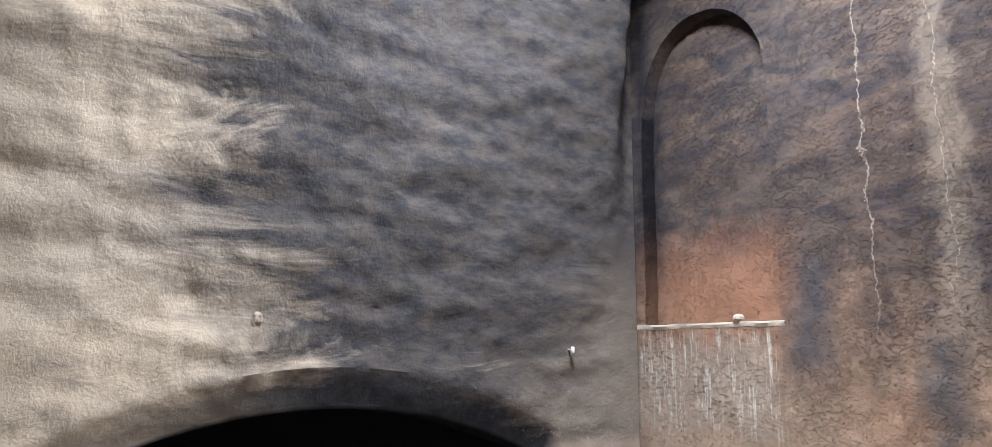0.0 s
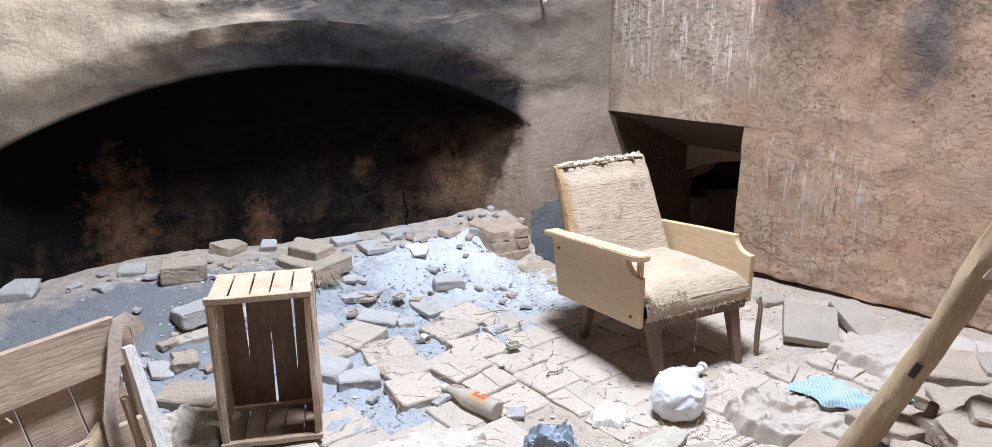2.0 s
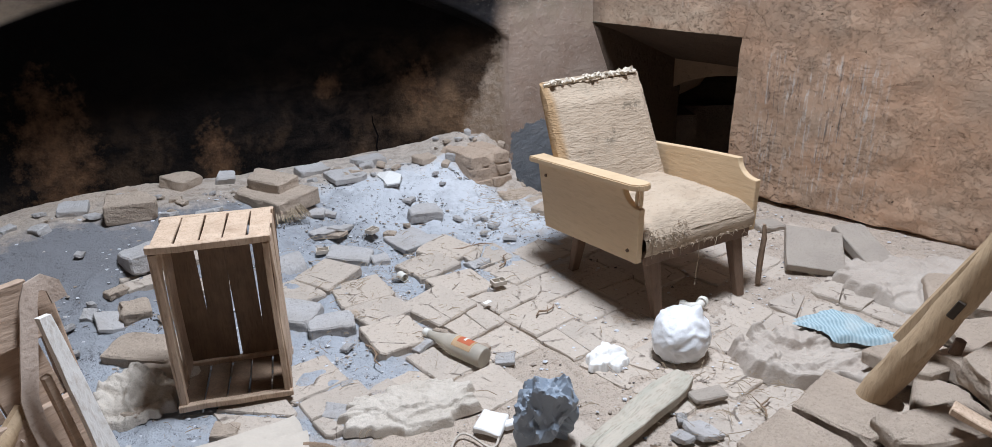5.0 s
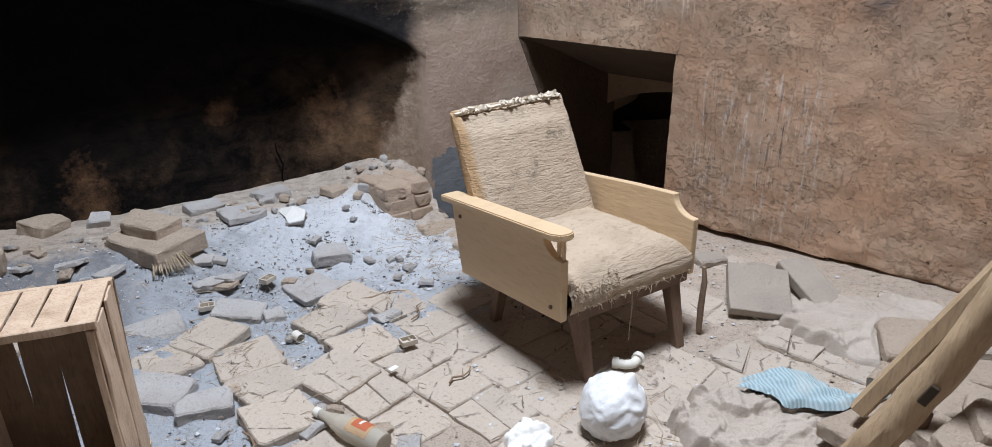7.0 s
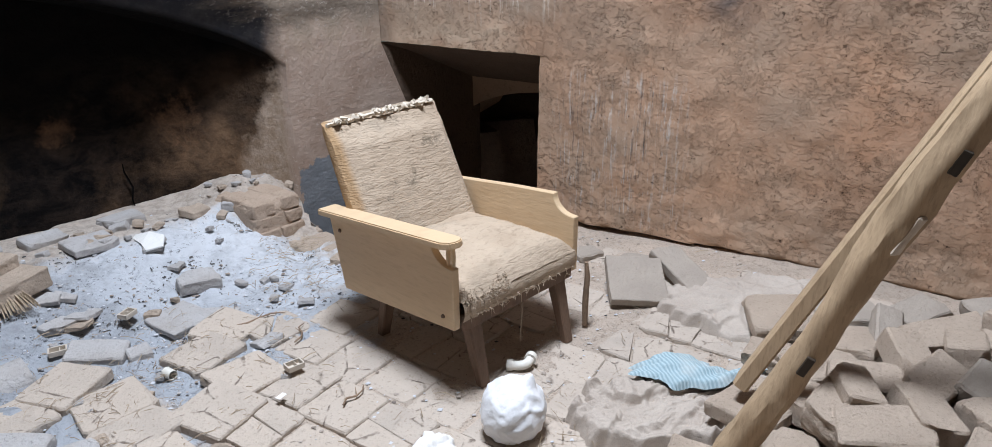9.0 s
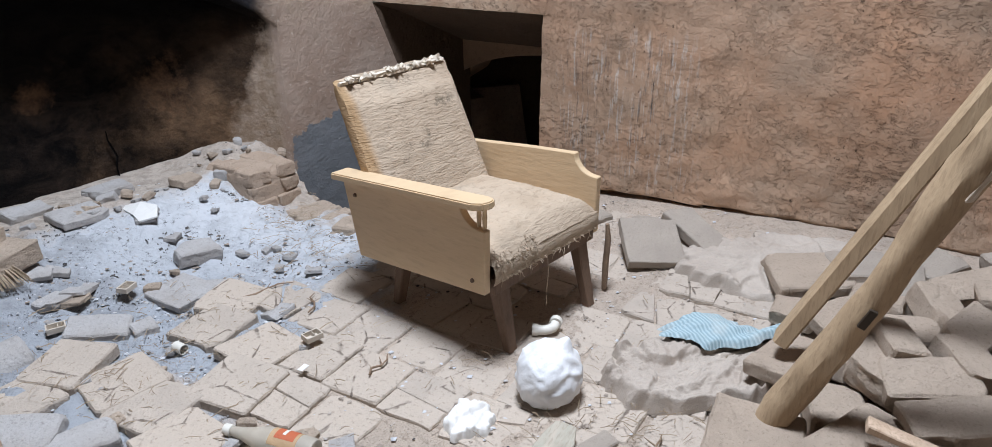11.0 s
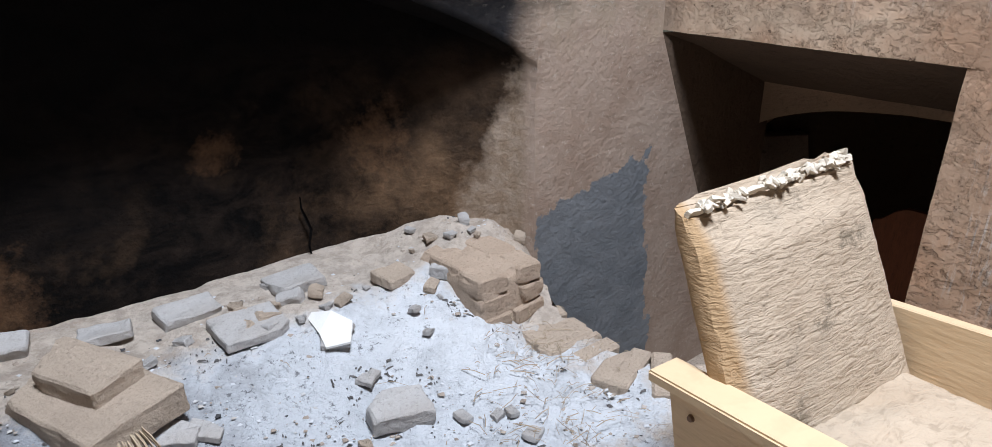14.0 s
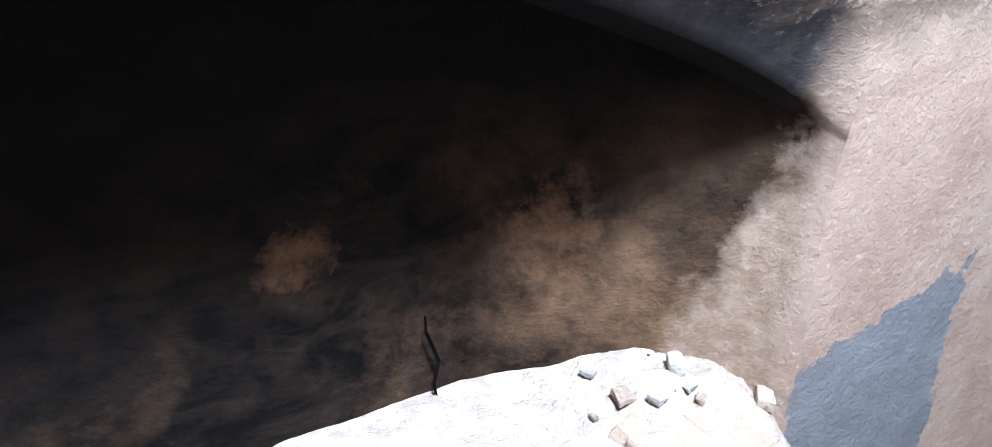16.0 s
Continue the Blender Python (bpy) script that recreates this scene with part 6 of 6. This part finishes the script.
# ---- chips, straw and pavers ----
def scatter():
    r = random.Random(11)
    verts, faces = [], []
    for n in range(12500):
        if n < 6500:
            s, q = r.uniform(-0.1, 2.9), r.uniform(-0.35, 1.5)
            p = CUSP + D * s + NB * q
            if ash_mask(p.x, p.y) < -0.25 and r.random() < 0.8:
                continue
            size = 0.0018 + 0.008 * r.random() ** 3
        else:
            p = Vector((r.uniform(-1.2, 2.2), r.uniform(2.1, 4.3)))
            size = 0.0015 + 0.007 * r.random() ** 4
        if in_pit(p.x, p.y) or wall_u(p.x, p.y)[1] > -0.03 or (p.x > 0.3 and p.y > 4.42):
            continue
        z = floor_z(p.x, p.y) + 0.012 * fbm(p.x, p.y, 0, 3.0, 4) - 0.012
        k = len(verts)
        a = r.uniform(0, 6.28)
        for dx, dy, dz in ((1, 0.7, 0), (-0.8, 1, 0), (-1, -0.9, 0), (0.9, -0.8, 0), (0.6, 0.5, 0.9), (-0.6, 0.5, 0.8), (-0.5, -0.6, 1.0), (0.5, -0.5, 0.7)):
            j = r.uniform(0.7, 1.3)
            x, y = dx * math.cos(a) - dy * math.sin(a), dx * math.sin(a) + dy * math.cos(a)
            verts.append((p.x + x * size * j, p.y + y * size * j * 0.8, z + dz * size * 0.42 + (0.012 if n >= 6500 else 0.004)))
        faces += [(k + 4, k + 5, k + 6, k + 7), (k, k + 1, k + 5, k + 4), (k + 1, k + 2, k + 6, k + 5), (k + 2, k + 3, k + 7, k + 6), (k + 3, k, k + 4, k + 7)]
    me = bpy.data.meshes.new("rubble_chips")
    me.from_pydata(verts, [], faces)
    me.materials.append(M_CHIP)
    tagged(new("rubble_chips", me), "small chips of clay and charcoal strewn over the floor", "rubble", kind="stuff")
    verts, faces = [], []
    for n in range(5000):                        # burnt twigs and charcoal, in clusters
        p = CUSP + D * r.uniform(0.15, 2.6) + NB * r.uniform(-0.1, 1.2)
        if ash_mask(p.x, p.y) < -0.1 or fbm(p.x, p.y, 13, 4.0, 3) < 0.2 + 0.25 * r.random() or in_pit(p.x, p.y):
            continue
        z = floor_z(p.x, p.y) + 0.012 * fbm(p.x, p.y, 0, 3.0, 4) + 0.022 * fbm(p.x, p.y, 4, 9.0, 5) - 0.004
        a, l, w = r.uniform(0, 6.28), 0.002 + 0.014 * r.random() ** 4, 0.001 + 0.002 * r.random()
        dx, dy = math.cos(a), math.sin(a)
        k = len(verts)
        verts += [(p.x + dx * l - dy * w, p.y + dy * l + dx * w, z), (p.x + dx * l + dy * w, p.y + dy * l - dx * w, z), (p.x - dx * l + dy * w, p.y - dy * l - dx * w, z), (p.x - dx * l - dy * w, p.y - dy * l + dx * w, z), (p.x + dx * l * 0.6, p.y + dy * l * 0.6, z + 0.006), (p.x - dx * l * 0.7, p.y - dy * l * 0.7, z + 0.005)]
        faces += [(k, k + 1, k + 4), (k + 1, k + 2, k + 5, k + 4), (k + 2, k + 3, k + 5), (k + 3, k, k + 4, k + 5)]
    me = bpy.data.meshes.new("charcoal")
    me.from_pydata(verts, [], faces)
    me.materials.append(earth("charcoal", (0.20, 0.19, 0.185), (0.11, 0.105, 0.105), (0.28, 0.27, 0.265), 20, 0.004))
    tagged(new("charcoal", me), "burnt twigs and charcoal crumbs lying in the ash", "charcoal", kind="stuff")
    verts, faces = [], []
    for n in range(1300):
        zone = r.random()
        if zone < 0.35:
            p = Vector((r.gauss(-0.25, 0.28), r.gauss(3.6, 0.28)))
        elif zone < 0.55:
            p = Vector((r.gauss(0.33, 0.12), r.gauss(4.4, 0.22)))
        elif zone < 0.8:
            p = Vector((r.gauss(0.95, 0.25), r.gauss(2.7, 0.2)))
        else:
            p = Vector((r.uniform(-1.1, 2.1), r.uniform(2.2, 4.2)))
        if in_pit(p.x, p.y) or wall_u(p.x, p.y)[1] > -0.06:
            continue
        z = floor_z(p.x, p.y) + 0.022
        a, l, w = r.uniform(0, 6.28), 0.015 + 0.08 * r.random() ** 2.5, 0.0005 + 0.0009 * r.random() ** 2
        dx, dy = math.cos(a), math.sin(a)
        k = len(verts)
        for q, lift, bend in ((-0.5, 0, 0), (0.0, 0.006, r.uniform(-0.12, 0.12)), (0.5, 0.0, 0)):
            cx, cy, cz = p.x + dx * l * q - dy * l * bend, p.y + dy * l * q + dx * l * bend, z + lift
            verts += [(cx - dy * w, cy + dx * w, cz), (cx + dy * w, cy - dx * w, cz), (cx, cy, cz + w * 2)]
        for b in (k, k + 3):
            faces += [(b, b + 3, b + 5, b + 2), (b + 1, b + 2, b + 5, b + 4), (b, b + 1, b + 4, b + 3)]
    me = bpy.data.meshes.new("straw")
    me.from_pydata(verts, [], faces)
    me.materials.append(M_STRAW)
    tagged(new("straw", me), "dry straw and twigs strewn over the floor", "straw", kind="stuff")


def chip_material():
    k = Mat("clay_chip")
    g = k.put("ShaderNodeNewGeometry").outputs["Random Per Island"]
    c = k.mix(g, (0.52, 0.47, 0.42), (0.30, 0.25, 0.21))
    c = k.mix(k.ramp(g, 0.92, 0.95), c, (0.07, 0.07, 0.075))
    c = k.mix(k.ramp(g, 0.3, 0.55, 1.0, 0.0), c, (0.58, 0.60, 0.64))
    k.bump((k.noise(90, 4), 0.002))
    return k.done(c, 0.95, spec=0.1)


M_CHIP = chip_material()
scatter()


def paver_mesh(seed, size, half=0):
    """A worn square paver, or one half of a broken one: ragged outline, rounded upper edge."""
    r = random.Random(seed)
    corners = [Vector(c) + Vector((r.uniform(-0.07, 0.07), r.uniform(-0.07, 0.07))) for c in ((-1, -1), (1, -1), (1, 1), (-1, 1))]
    out = []
    for i in range(4):
        p, q = corners[i], corners[(i + 1) % 4]
        cut = r.choice((0.03, 0.05, 0.08, 0.16))
        for t in (cut, 0.28, 0.5, 0.72, 1 - r.choice((0.03, 0.05, 0.08, 0.14))):
            e = (q - p).orthogonal().normalized()
            out.append(p.lerp(q, t) + e * r.uniform(-0.02, 0.045) * (1 if 0.1 < t < 0.9 else 0.4))
    if half:
        a = random.Random(seed // 2).uniform(0, 3.14)
        n = Vector((math.cos(a), math.sin(a))) * half
        off = 0.15 * math.sin(seed // 2 * 1.7) * half
        cut = []
        for i, p in enumerate(out):
            q = out[(i + 1) % len(out)]
            dp, dq = p.dot(n) - off, q.dot(n) - off
            if dp > 0.02:
                cut.append(p)
            if (dp > 0.02) != (dq > 0.02):
                cut.append(p.lerp(q, (dp - 0.02) / (dp - dq)))
        out = cut
    mid = sum(out, Vector((0, 0))) / len(out)
    h = size / 2
    tilt = [r.uniform(-0.002, 0.002) for _ in out]
    rows = [[((mid + (p - mid) * k).x * h, (mid + (p - mid) * k).y * h, z + (t if z > -0.01 else 0)) for p, t in zip(out, tilt)] for k, z in ((1.0, -0.04), (1.0, -0.006), (0.965, 0.0))]
    bm = loft(rows, True)
    bm.verts.ensure_lookup_table()
    m = len(out)
    bm.faces.new([bm.verts[2 * m + i] for i in range(m)])
    me = bpy.data.meshes.new("paver")
    bm.to_mesh(me)
    bm.free()
    me.materials.append(M_TILE)
    return me


def lay_pavers():
    r = random.Random(5)
    kinds = [paver_mesh(k, 0.214) for k in range(16)]
    pairs = [(paver_mesh(100 + 2 * k, 0.214, 1), paver_mesh(101 + 2 * k, 0.214, -1)) for k in range(8)]
    o = Vector((-0.081, 3.655)) + (W + IN) * 0.108
    count = 0
    cells = [(i, j) for i in range(-14, 15) for j in range(-12, 13)]
    centre = [(o + W * (0.217 * i + 0.06 * (j % 2)) + IN * (0.217 * j)) for i, j in cells]
    centre.sort(key=lambda q: (q - Vector((0.4, 3.2))).length)
    for n, (x, y, a) in enumerate(((-0.11, 3.77, 5), (0.035, 3.56, -4), (-0.06, 3.385, 9), (-0.39, 3.545, -12), (-0.30, 3.37, 6), (-0.23, 3.18, -5), (-0.02, 3.93, 14), (-0.55, 3.70, 20))):
        ob = new("paver", kinds[(3 * n + 1) % 16])       # lifted pavers lying loose at the edge of the ash
        ob.parent = floor
        ob.matrix_basis = pose(x, y, floor_z(x, y) + 0.022 + 0.003 * (n % 3), (2, -3, 1, 3)[n % 4], (-2, 2, 3, -1)[n % 4], math.degrees(math.atan2(W.y, W.x)) + a) @ Matrix.Diagonal((1.04, 1.04, 1, 1))
        count += 1
    for p in centre:
        x, y = p.x, p.y
        if any(math.hypot(x - a, y - b) < 0.15 for a, b in ((-0.11, 3.77), (0.035, 3.56), (-0.06, 3.385), (-0.39, 3.545), (-0.30, 3.37), (-0.23, 3.18))):
            continue
        u, v = wall_u(x, y)
        if v > -0.1 or in_pit(x, y) or in_pit(x + 0.09, y + 0.09) or in_pit(x, y + 0.1) or y < 2.0 or x < -1.3 or (p - CUSP).dot(NB) < 0.25:
            continue
        m = ash_mask(x, y)
        if m > 0.2 or (m > 0.0 and r.random() < 0.5) or r.random() < 0.06 or (y < 2.75 and r.random() < 0.5):
            continue
        sink = r.uniform(-0.009, 0.005) - 0.005 * smooth(-1.0, -0.4, v)
        loose = r.random() < 0.14 and x < 0.3
        turn = math.degrees(math.atan2(W.y, W.x)) + r.choice((0, 90, 180, 270)) + r.uniform(-3.5, 3.5) + (r.uniform(-14, 14) if loose else 0)
        for me in (r.choice(pairs) if r.random() < 0.3 else (r.choice(kinds),)):
            if count >= 300:
                return
            ob = new("paver", me)
            ob.parent = floor
            ob.matrix_basis = pose(x + r.uniform(-0.008, 0.008), y + r.uniform(-0.008, 0.008), floor_z(x, y) + 0.004 + sink + (0.016 if loose else 0),
                                   r.uniform(-1.8, 1.8), r.uniform(-1.8, 1.8), turn + r.uniform(-1, 1))
            count += 1


lay_pavers()

# kerb of bricks round the sunken corner
for k in range(11):
    q = k / 10 * 4.2 + 1
    j = int(q)
    a, b = Vector(RIM[j]), Vector(RIM[min(j + 1, len(RIM) - 1)])
    p, d = a.lerp(b, q - j), (b - a).normalized()
    ob = new("kerb_brick", stone_mesh((0.066, 0.22, 0.30), 500 + k, 0.002, 0.008, 1))
    ob.data.materials.append(M_BRICK)
    ob.parent = floor
    ob.matrix_basis = pose(p.x + d.y * 0.085, p.y - d.x * 0.085, -0.132, 0, 0, math.degrees(math.atan2(d.y, d.x)))
